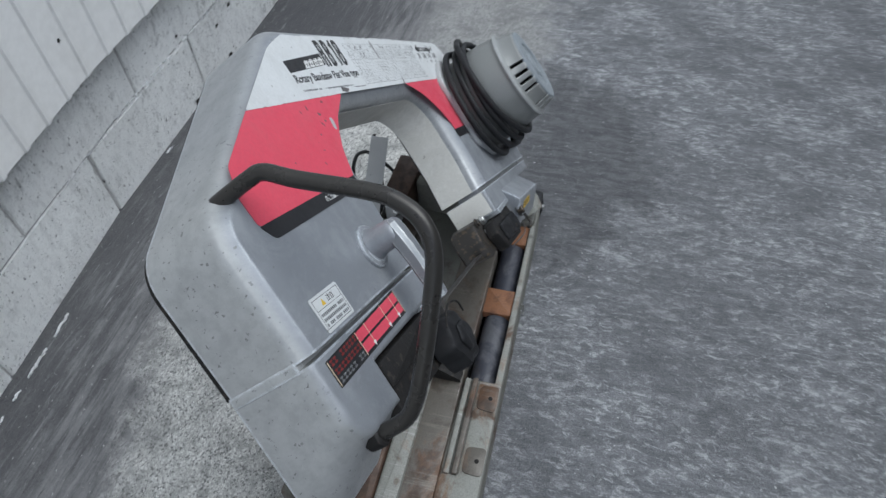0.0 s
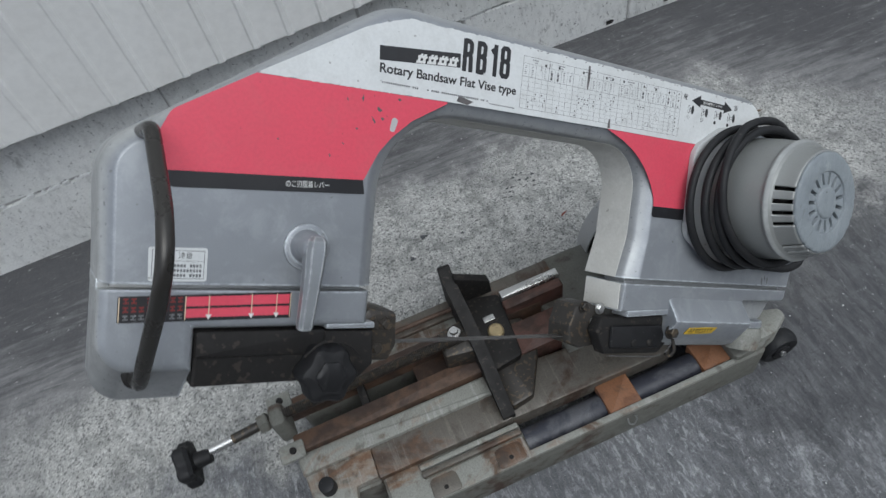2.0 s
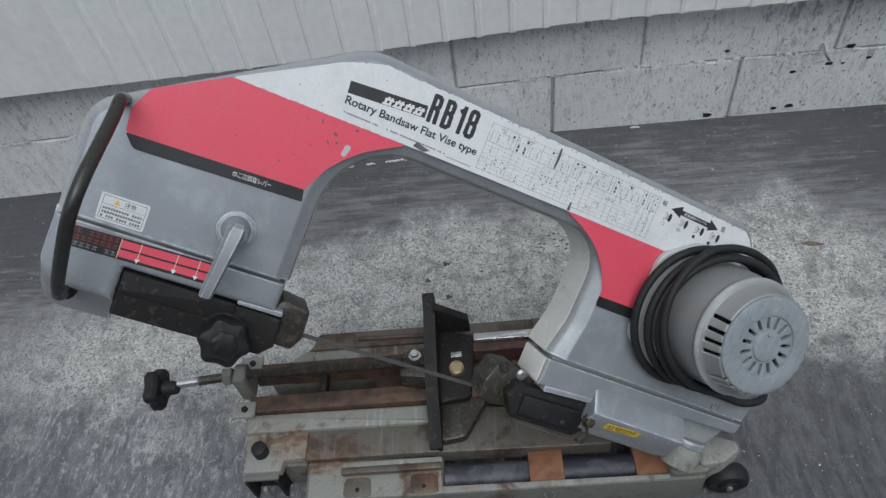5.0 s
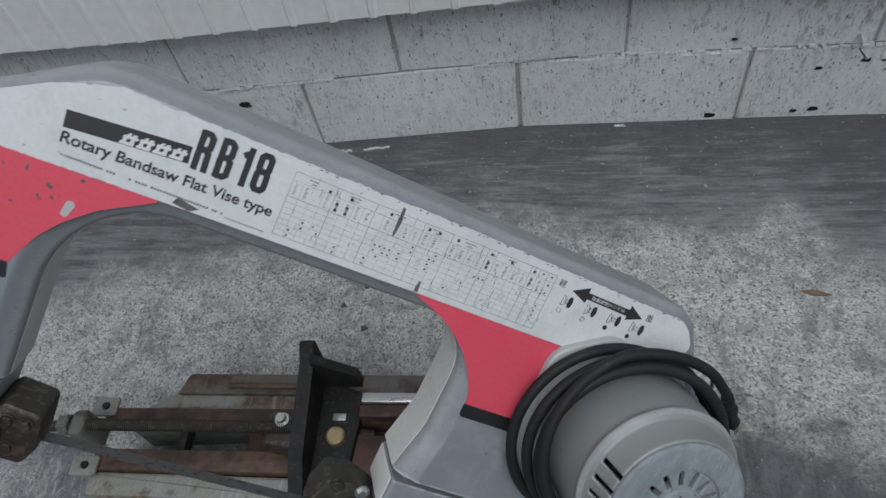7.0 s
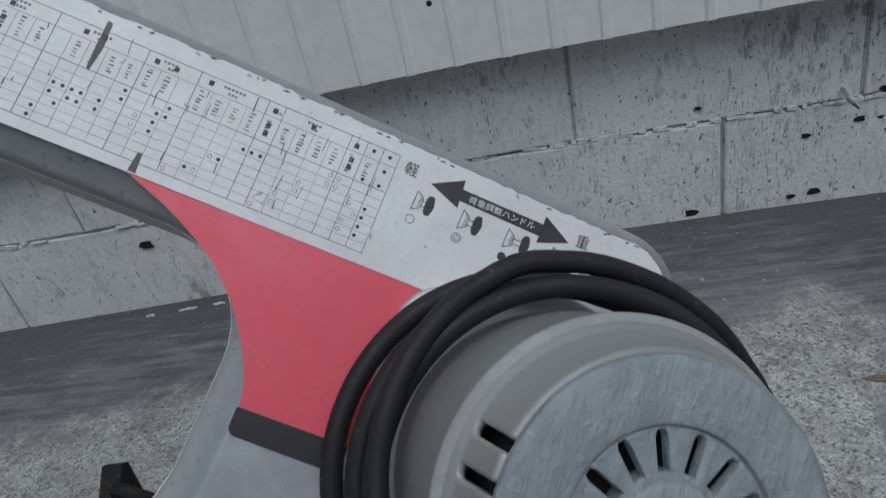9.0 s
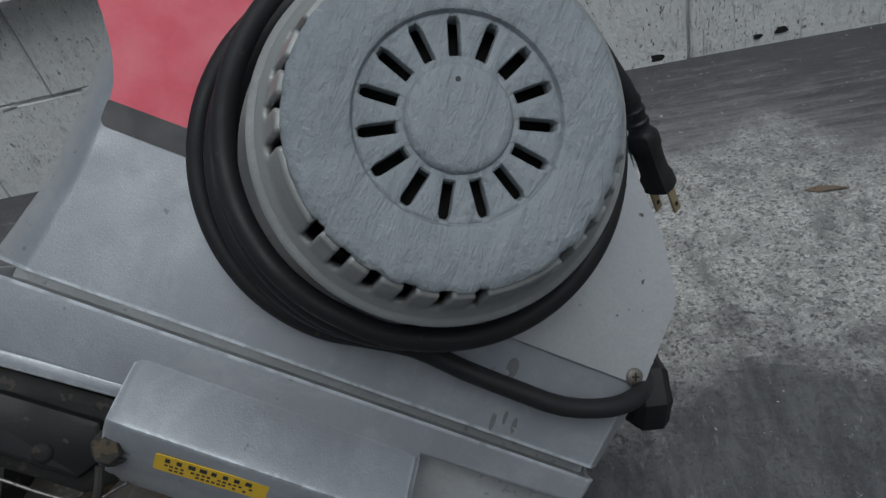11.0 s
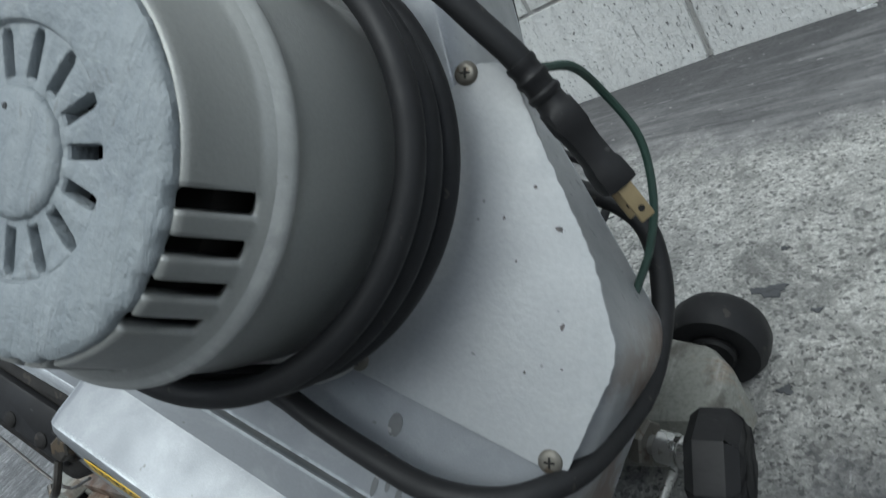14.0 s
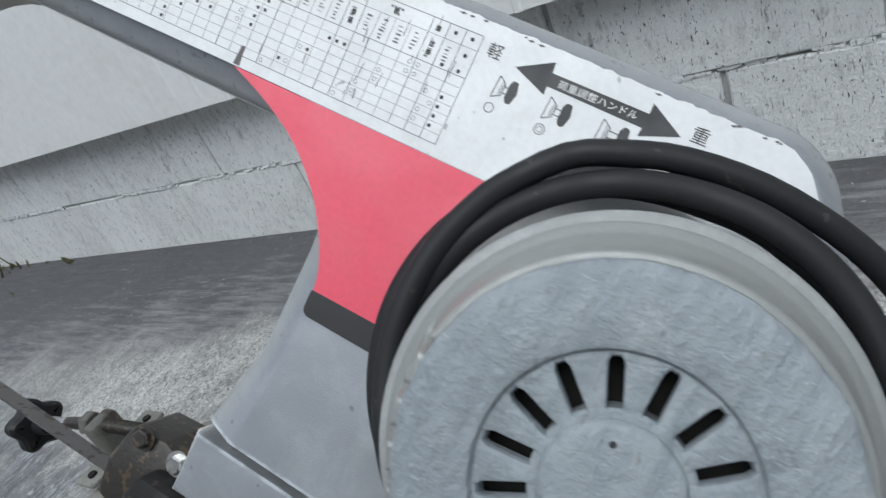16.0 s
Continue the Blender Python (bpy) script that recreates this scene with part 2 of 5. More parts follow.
def concrete_wall(name, color):
    k = Nodes(name)
    k.xyz = k.add("ShaderNodeNewGeometry").outputs["Position"]
    part_rand = k.add("ShaderNodeObjectInfo").outputs["Random"]
    sep = k.add("ShaderNodeSeparateXYZ")
    k.link(k.xyz, sep.inputs[0])
    weather = k.ramp(sep.outputs[0], -0.3, 0.75)
    stain = k.noise(5, 6, 0.65)
    c = k.mix(k.ramp(stain, 0.40, 0.75, 0, 0.45), color, tuple(x * 0.68 for x in color))
    c = k.mix(k.ramp(part_rand, 0, 1, 0, 0.16), c, tuple(x * 0.7 for x in color))
    dirt = k.ramp(k.math("ADD", k.noise(9, 5, 0.7, (1, 1, 0.6)), k.math("MULTIPLY", weather, 0.07)), 0.5, 0.68)
    c = k.mix(k.math("MULTIPLY", k.ramp(k.noise(70, 6, 0.75, (1, 1, 0.4)), 0.49, 0.60, 0, 0.85), k.math("MAXIMUM", dirt, 0.25)), c, tuple(x * 0.36 for x in color))
    low = k.math("ADD", k.noise(240, 3, 0.65, (1, 1, 0.42), 0.4), k.math("MULTIPLY", weather, 0.018))
    scratch = k.math("ADD", k.noise(300, 4, 0.7, (1, 1, 0.16), 0.3), k.math("MULTIPLY", weather, 0.03))
    pits = k.math("MAXIMUM", k.ramp(low, 0.64, 0.675), k.ramp(k.noise(40, 4, 0.8, (1, 1, 0.6)), 0.69, 0.70))
    pits = k.math("MAXIMUM", pits, k.math("MULTIPLY", k.ramp(scratch, 0.61, 0.67, 0, 0.5), k.ramp(stain, 0.42, 0.58)))
    c = k.mix(k.math("MULTIPLY", weather, 0.06), c, tuple(x * 0.6 for x in color))
    c = k.mix(k.math("MULTIPLY", pits, 0.9), c, (0.04, 0.04, 0.04))
    c = k.mix(k.ramp(k.noise(420, 4), 0.35, 0.7, 0, 0.25), c, tuple(x * 0.5 for x in color))
    h = k.math("SUBTRACT", k.noise(130, 5, 0.7), k.math("MULTIPLY", pits, 0.9))
    return k.done(c, 0.9, 0, h, 0.004, 0.8)


BLOCK = concrete_wall("block_concrete", (0.82, 0.83, 0.815))
MORTAR = concrete_wall("mortar", (0.46, 0.46, 0.45))
SKY_BLOCK = concrete_wall("sky_block", (0.28, 0.28, 0.275))
LIME = concrete_wall("lime", (0.86, 0.87, 0.87))
CLADDING = painted("cladding_paint", (0.74, 0.74, 0.725), 0.5, 0, (0.40, 0.37, 0.33), 0.7, 0.78, 60, 0.0004)


def ground_material():
    k = Nodes("concrete_ground")
    sep = k.add("ShaderNodeSeparateXYZ")
    k.link(k.xyz, sep.inputs[0])
    x, y = sep.outputs[0], sep.outputs[1]
    big = k.noise(2.6, 5, 0.6)
    mid = k.noise(13, 6, 0.7, (1.0, 1.5, 1.0), 0.5)
    cloud = k.noise(9, 9, 0.78, (1.4, 0.75, 1.0), 0.7)
    fine = k.noise(420, 4, 0.7)
    stone = k.add("ShaderNodeSeparateColor")
    k.link(k.cells(330, True), stone.inputs[0])
    # pale worn concrete with dark exposed stones
    c = k.mix(stone.outputs[0], (0.46, 0.46, 0.435), (0.87, 0.865, 0.83))
    c = k.mix(k.ramp(fine, 0.42, 0.64, 0, 0.75), c, (0.35, 0.348, 0.33))
    c = k.mix(k.ramp(k.noise(30, 7, 0.78, None, 0.7), 0.49, 0.60, 0, 0.62), c, (0.27, 0.27, 0.255))
    c = k.mix(k.ramp(mid, 0.46, 0.66, 0, 0.5), c, (0.30, 0.30, 0.29))
    chips = k.noise(175, 3, 0.62, (1.0, 1.25, 1.0), 0.8)
    flecks = k.math("MAXIMUM", k.ramp(chips, 0.605, 0.635), k.ramp(stone.outputs[1], 0.90, 0.91, 0, 0.8))
    flecks = k.math("MAXIMUM", flecks, k.ramp(k.noise(72, 3, 0.6, None, 0.9), 0.68, 0.70, 0, 0.85))
    c = k.mix(k.math("MULTIPLY", flecks, 0.82), c, (0.085, 0.085, 0.085))
    c = k.mix(k.ramp(k.noise(140, 3, 0.6, None, 0.4), 0.66, 0.69, 0, 0.7), c, (0.84, 0.84, 0.81))
    c = k.mix(k.ramp(cloud, 0.48, 0.35, 0, 0.68), c, (0.19, 0.192, 0.185))
    c = k.mix(k.ramp(cloud, 0.54, 0.68, 0, 0.5), c, (0.74, 0.74, 0.715))
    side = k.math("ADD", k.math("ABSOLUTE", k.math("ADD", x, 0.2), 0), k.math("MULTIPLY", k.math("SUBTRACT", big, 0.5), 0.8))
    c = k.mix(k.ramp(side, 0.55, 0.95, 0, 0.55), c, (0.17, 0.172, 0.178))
    # blue-grey worn yard in front with pale crumbs and drag marks
    wob = k.math("MULTIPLY", k.math("SUBTRACT", k.noise(7, 6, 0.68), 0.5), 0.45)
    drag = k.noise(30, 6, 0.75, (2.0, 0.55, 1.0), 0.5)
    crumb = k.noise(62, 8, 0.82, (1.7, 0.7, 1.0), 0.5)
    d = k.mix(k.ramp(drag, 0.36, 0.68), (0.125, 0.13, 0.14), (0.24, 0.247, 0.26))
    d = k.mix(k.ramp(k.math("ADD", crumb, k.math("MULTIPLY", k.math("SUBTRACT", cloud, 0.5), 0.35)), 0.50, 0.63, 0, 0.85), d, (0.54, 0.55, 0.565))
    d = k.mix(k.ramp(crumb, 0.44, 0.35, 0, 0.7), d, (0.07, 0.073, 0.08))
    d = k.mix(k.ramp(k.noise(190, 6, 0.8, (1.5, 0.8, 1.0), 0.4), 0.56, 0.66, 0, 0.6), d, (0.50, 0.51, 0.52))
    d = k.mix(k.ramp(k.noise(240, 5, 0.8, (1.4, 0.8, 1.0), 0.4), 0.57, 0.64, 0, 0.6), d, (0.06, 0.062, 0.068))
    d = k.mix(k.ramp(k.noise(3.4, 4, 0.6), 0.42, 0.64, 0, 0.5), d, (0.09, 0.094, 0.102))
    d = k.mix(k.ramp(cloud, 0.5, 0.68, 0, 0.3), d, (0.38, 0.388, 0.40))
    d = k.mix(k.ramp(cloud, 0.47, 0.35, 0, 0.4), d, (0.10, 0.104, 0.112))
    d = k.mix(k.ramp(k.noise(150, 2, 0.5), 0.73, 0.75), d, (0.72, 0.72, 0.72))
    front = k.ramp(k.math("ADD", k.math("ADD", y, k.math("MULTIPLY", wob, 1.3)), k.math("MULTIPLY", x, 0.05)), 0.36, 0.20)
    c = k.mix(k.math("MULTIPLY", front, 0.94), c, d)
    # the dark trowelled strip along the wall
    left = k.math("MINIMUM", k.math("MULTIPLY", k.math("MAXIMUM", k.math("SUBTRACT", -0.3, x), 0.0), 0.25), 0.5)
    right = k.math("MINIMUM", k.math("MULTIPLY", k.math("MAXIMUM", k.math("SUBTRACT", x, 0.46), 0.0), 0.7), 0.2)
    at = k.math("ADD", k.math("ADD", y, k.math("ADD", left, right)), k.math("MULTIPLY", wob, 0.75))
    strip = k.ramp(at, 0.67, 0.79)
    streak = k.noise(26, 6, 0.75, (0.3, 2.4, 1.0), 0.3)
    smooth = k.mix(k.ramp(k.math("ADD", streak, k.math("MULTIPLY", k.math("SUBTRACT", 0.84, at), 0.9)), 0.34, 0.72), (0.055, 0.055, 0.06), (0.20, 0.20, 0.202))
    smooth = k.mix(k.ramp(k.noise(44, 6, 0.78, (0.25, 2.0, 1.0), 0.2), 0.60, 0.68, 0, 0.55), smooth, (0.30, 0.30, 0.305))
    smooth = k.mix(k.ramp(k.noise(120, 3, 0.6), 0.67, 0.70, 0, 0.8), smooth, (0.42, 0.42, 0.41))
    c = k.mix(k.math("MULTIPLY", strip, 0.94), c, smooth)
    # a smooth dark patch beside the saw
    dx = k.math("SUBTRACT", x, 0.36)
    dy = k.math("MULTIPLY", k.math("SUBTRACT", y, 0.155), 1.25)
    far = k.math("SQRT", k.math("ADD", k.math("MULTIPLY", dx, dx), k.math("MULTIPLY", dy, dy)), 0)
    patch = k.ramp(k.math("ADD", far, k.math("ADD", k.math("MULTIPLY", wob, 0.9), k.math("MULTIPLY", k.math("SUBTRACT", mid, 0.5), 0.25))), 0.37, 0.22)
    patch_tone = k.mix(k.ramp(drag, 0.36, 0.68), (0.06, 0.062, 0.067), (0.125, 0.127, 0.133))
    patch_tone = k.mix(k.ramp(crumb, 0.58, 0.66, 0, 0.6), patch_tone, (0.34, 0.345, 0.35))
    patch_tone = k.mix(k.ramp(k.noise(150, 2, 0.5), 0.73, 0.75), patch_tone, (0.6, 0.6, 0.6))
    c = k.mix(k.math("MULTIPLY", patch, 0.92), c, patch_tone)
    dark = k.math("MAXIMUM", strip, k.math("MULTIPLY", patch, 0.6))
    h = k.math("ADD", k.noise(240, 5, 0.7), k.math("MULTIPLY", flecks, -0.5))
    h = k.math("ADD", h, k.math("MULTIPLY", crumb, 1.0))
    h = k.math("MULTIPLY", h, k.ramp(dark, 0, 1, 1.0, 0.35))
    return k.done(c, k.ramp(streak, 0.3, 0.7, 0.62, 0.85), 0, h, 0.004, 1.0)


GROUND = ground_material()
# dusty blacks shine little
for dull in (RUBBER, BLACK_IRON, BLACK_PLASTIC, CAVITY_SHADE):
    dull.node_tree.nodes["Principled BSDF"].inputs["Specular IOR Level"].default_value = 0.28
CHIP = painted("dark_chip", (0.075, 0.079, 0.085), 0.7, 0, (0.05, 0.05, 0.052), 0.7, 0.6, 400, 0.0003)
MOSS = painted("moss", (0.13, 0.13, 0.06), 0.9, 0, (0.05, 0.04, 0.02), 0.8, 0.5, 200, 0.002)

# ---- geometry helpers ----
MM = 0.001
WORLD_OF = {}


def rounded(corners, steps=7):
    """A closed outline from corners (x, y, radius)."""
    out = []
    n = len(corners)
    for i in range(n):
        x, y, r = corners[i]
        p = Vector((x, y))
        a = (Vector(corners[i - 1][:2]) - p)
        b = (Vector(corners[(i + 1) % n][:2]) - p)
        la, lb = a.length, b.length
        a.normalize(), b.normalize()
        half = max(0.02, a.angle(b) / 2)
        t = min(r / math.tan(half), la * 0.49, lb * 0.49)
        if r <= 0.01 or abs(half - math.pi / 2) < 0.01:
            out += [(x, y)] * 1
            continue
        rr = t * math.tan(half)
        c = p + (a + b).normalized() * (rr / math.sin(half))
        s, e = p + a * t - c, p + b * t - c
        a0 = math.atan2(s.y, s.x)
        sweep = math.atan2(e.y, e.x) - a0
        sweep = (sweep + math.pi) % (2 * math.pi) - math.pi
        for j in range(steps + 1):
            w = a0 + sweep * j / steps
            out.append((c.x + rr * math.cos(w), c.y + rr * math.sin(w)))
    return out


def area2(poly):
    return sum(poly[i - 1][0] * poly[i][1] - poly[i][0] * poly[i - 1][1] for i in range(len(poly)))


def inset(poly, d):
    """The outline moved inwards by d (counter-clockwise outlines)."""
    sign = 1 if area2(poly) > 0 else -1
    out = []
    n = len(poly)
    for i in range(n):
        p, q, r = Vector(poly[i - 1]), Vector(poly[i]), Vector(poly[(i + 1) % n])
        e1, e2 = (q - p), (r - q)
        if e1.length < 1e-6:
            e1 = e2
        if e2.length < 1e-6:
            e2 = e1
        n1 = Vector((-e1.y, e1.x)).normalized()
        n2 = Vector((-e2.y, e2.x)).normalized()
        m = n1 + n2
        if m.length < 1e-6:
            m = n1
        m.normalize()
        k = max(0.4, m.dot(n1))
        out.append(tuple(q + m * (sign * d / k)))
    return out


def finish(bm, merge=0.00002):
    bmesh.ops.remove_doubles(bm, verts=bm.verts, dist=merge)
    bmesh.ops.recalc_face_normals(bm, faces=bm.faces)
    return bm


def part(name, bm, material, parent=None, label="", frame_m=None, sharp=38):
    """One mesh object under a thing or a part; frame_m: its own frame in the world."""
    me = bpy.data.meshes.new(name)
    bm.to_mesh(me)
    bm.free()
    for p in me.polygons:
        p.use_smooth = True
    me.set_sharp_from_angle(angle=radians(sharp))
    me.materials.append(material)
    return link_part(name, me, parent, label, frame_m)


def link_part(name, me, parent, label="", frame_m=None):
    ob = new(name, me)
    if frame_m is None:
        frame_m = WORLD_OF[parent.name] if parent else Matrix.Identity(4)
    WORLD_OF[ob.name] = frame_m.copy()
    if parent:
        ob.parent = parent
        ob.matrix_basis = WORLD_OF[parent.name].inverted() @ frame_m
    else:
        ob.matrix_basis = frame_m
    if label:
        tagged(ob, label)
    return ob


def loft(loops, cap_a=True, cap_b=True, closed=False):
    """Skin through loops of equally many points."""
    bm = bmesh.new()
    rings = [[bm.verts.new(p) for p in lp] for lp in loops]
    n = len(rings[0])
    pairs = list(zip(rings, rings[1:])) + ([(rings[-1], rings[0])] if closed else [])
    for a, b in pairs:
        for i in range(n):
            j = (i + 1) % n
            bm.faces.new((a[i], a[j], b[j], b[i]))
    caps = []
    if cap_a and not closed:
        caps.append(bm.faces.new(rings[0]))
    if cap_b and not closed:
        caps.append(bm.faces.new(rings[-1]))
    big = [f for f in caps if len(f.verts) > 12]
    if big:
        bm.normal_update()
        bmesh.ops.triangulate(bm, faces=big, ngon_method="EAR_CLIP")
    return finish(bm)


def shell(poly, profile, keep=()):
    """An outline in millimetres, carried through (inset, height) steps; points at the heights in keep stay on their line."""
    loops = []
    for d, z in profile:
        ring = inset(poly, d) if abs(d) > 1e-6 else poly
        ring = [(x, (py + min(d, 1.2) * 0.4 if py in keep else y)) for (x, y), (px, py) in zip(ring, poly)]
        loops.append([(x * MM, y * MM, z * MM) for x, y in ring])
    return loft(loops)


def slab(poly, z0, z1, r=1.0):
    """A plate with softened edges, from height z0 up to z1 (millimetres)."""
    r = min(r, abs(z1 - z0) * 0.45)
    return shell(poly, [(r, z0), (0, z0 + r), (0, z1 - r), (r * 0.35, z1 - r * 0.3), (r, z1)])


def box_poly(x0, y0, x1, y1, r=1.0):
    return rounded([(x0, y0, r), (x1, y0, r), (x1, y1, r), (x0, y1, r)], 3)


def block(x0, x1, y0, y1, z0, z1, r=1.5):
    return slab(box_poly(x0, y0, x1, y1, r), z0, z1, r)


def join_into(target, bm):
    me = bpy.data.meshes.new("tmp")
    bm.to_mesh(me)
    bm.free()
    target.from_mesh(me)
    bpy.data.meshes.remove(me)
    return target


def turned(profile, steps=64, arc=None):
    """A body of revolution about z from (radius, height) in millimetres."""
    loops = []
    for i in range(steps):
        a = 2 * math.pi * i / steps
        loops.append([(r * MM * math.cos(a), r * MM * math.sin(a), z * MM) for r, z in profile])
    bm = bmesh.new()
    rings = [[bm.verts.new(p) for p in lp] for lp in loops]
    for i in range(steps):
        a, b = rings[i], rings[(i + 1) % steps]
        for j in range(len(profile) - 1):
            bm.faces.new((a[j], b[j], b[j + 1], a[j + 1]))
    return finish(bm)


def rod(a, b, r, steps=16, soft=0.0):
    """A round bar from a to b (millimetres)."""
    a, b = Vector(a), Vector(b)
    d = b - a
    q = d.to_track_quat("Z", "Y").to_matrix().to_4x4()
    L = d.length
    s = min(soft, L * 0.4)
    bm = turned([(0.01, 0), (r - s, 0), (r, s), (r, L - s), (r - s, L), (0.01, L)], steps)
    bm.transform(Matrix.Translation(a * MM) @ q)
    return bm


def spline(points, count=8):
    """A smooth line through points (Catmull-Rom)."""
    p = [Vector(v) for v in points]
    p = [p[0] * 2 - p[1]] + p + [p[-1] * 2 - p[-2]]
    out = []
    for i in range(1, len(p) - 2):
        for j in range(count):
            t = j / count
            a, b, c, d = p[i - 1:i + 3]
            out.append(0.5 * ((2 * b) + (c - a) * t + (2 * a - 5 * b + 4 * c - d) * t * t + (3 * b - a - 3 * c + d) * t ** 3))
    return out + [p[-2]]


def tube(points, r, steps=14, count=8, smooth=True):
    """A round cord or bent bar through points (millimetres)."""
    line = spline(points, count) if smooth else [Vector(v) for v in points]
    loops = []
    up = None
    for i, q in enumerate(line):
        d = (line[min(i + 1, len(line) - 1)] - line[max(i - 1, 0)]).normalized()
        if up is None:
            up = d.orthogonal().normalized()
        up = (up - d * up.dot(d)).normalized()
        side = d.cross(up)
        loops.append([tuple((q + (up * math.cos(w) + side * math.sin(w)) * r) * MM) for w in (2 * math.pi * k / steps for k in range(steps))])
    return loft(loops)


def lobed(r, lobes, depth, steps=72):
    return [((r - depth * (0.5 - 0.5 * math.cos(lobes * w))) * math.cos(w), (r - depth * (0.5 - 0.5 * math.cos(lobes * w))) * math.sin(w)) for w in (2 * math.pi * i / steps for i in range(steps))]


def disc_poly(x, y, r, steps=24):
    return [(x + r * math.cos(2 * math.pi * i / steps), y + r * math.sin(2 * math.pi * i / steps)) for i in range(steps)]


def film(poly, z0, z1):
    return shell(poly, [(0, z0), (0, z1)])


def bars(rects, z0, z1):
    """Many small printed rectangles (x0, y0, x1, y1) as one print."""
    bm = bmesh.new()
    for x0, y0, x1, y1 in rects:
        v = [bm.verts.new((x * MM, y * MM, z * MM)) for z in (z0, z1) for x, y in ((x0, y0), (x1, y0), (x1, y1), (x0, y1))]
        for f in ((3, 2, 1, 0), (4, 5, 6, 7), (0, 1, 5, 4), (1, 2, 6, 5), (2, 3, 7, 6), (3, 0, 4, 7)):
            bm.faces.new([v[i] for i in f])
    return bm


def lettering(name, text, size, width, at, material, parent, frame_m, z=0.9, bold=0.0, label=""):
    """Raised print of a text: cap height and length in millimetres, at its lower left corner."""
    cu = bpy.data.curves.new(name, "FONT")
    cu.body = text
    cu.extrude = 0.00008
    cu.offset = bold
    ob = bpy.data.objects.new(name, cu)
    me = bpy.data.meshes.new_from_object(ob)
    bpy.data.objects.remove(ob)
    if not me or not me.vertices:
        return None
    co = np.array([v.co for v in me.vertices])
    lo, hi = co.min(0), co.max(0)
    sx, sy = width * MM / (hi[0] - lo[0]), size * MM / (hi[1] - lo[1])
    for v in me.vertices:
        v.co = ((v.co.x - lo[0]) * sx + at[0] * MM, (v.co.y - lo[1]) * sy + at[1] * MM, z * MM + v.co.z)
    me.name = name
    me.materials.clear()
    me.materials.append(material)
    return link_part(name, me, parent, label, frame_m)


def thing(name, m, label, category, **kw):
    ob = new(name)
    ob.matrix_basis = m
    ob.empty_display_size = 0.05
    WORLD_OF[ob.name] = m.copy()
    return tagged(ob, label, category, **kw)


# ---- ground and wall ----
WALL_Y = 1.004


def build_ground():
    bm = bmesh.new()
    v = [bm.verts.new(p) for p in ((-60, -60, 0), (60, -60, 0), (60, 60, 0), (-60, 60, 0))]
    bm.faces.new(v)
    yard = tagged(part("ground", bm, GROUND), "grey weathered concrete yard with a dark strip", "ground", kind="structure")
    # flat dark chips bedded in the concrete
    rng = random.Random(14)
    chips = [(175, 511, 13, 7), (205, 412, 5, 4), (177, 562, 3.5, 2.5), (213, 487, 4, 2.5), (-250, 621, 7, 5), (-244, 538, 6, 5), (-286, 581, 5, 4), (-178, 597, 3, 2.5)]
    chips += [(rng.gauss(-24, 22), rng.gauss(656, 16), rng.uniform(1.6, 4), rng.uniform(1.2, 2.6)) for _ in range(16)]
    for x, y, a, b in chips:
        rim = []
        for i in range(18):
            w = math.pi * i / 9
            k = 1 + 0.3 * math.sin(3 * w + x) + 0.16 * math.sin(7 * w + y)
            rim.append((x + a * k * math.cos(w), y + b * k * math.sin(w)))
        part("dark_chip", shell(rim, [(0, -1), (0, 0.7), (0.4, 1.1)]), CHIP, yard)


def wall_y(x):
    """Face of the wall, which bends a few degrees towards the yard."""
    for (xa, ya), (xb, yb) in (((8, 1.004), (0.05, 1.004)), ((0.05, 1.004), (-0.6, 0.950)), ((-0.6, 0.950), (-8.0, 0.597))):
        if x >= xb:
            return yb + (ya - yb) * (x - xb) / (xa - xb)
    return 0.597


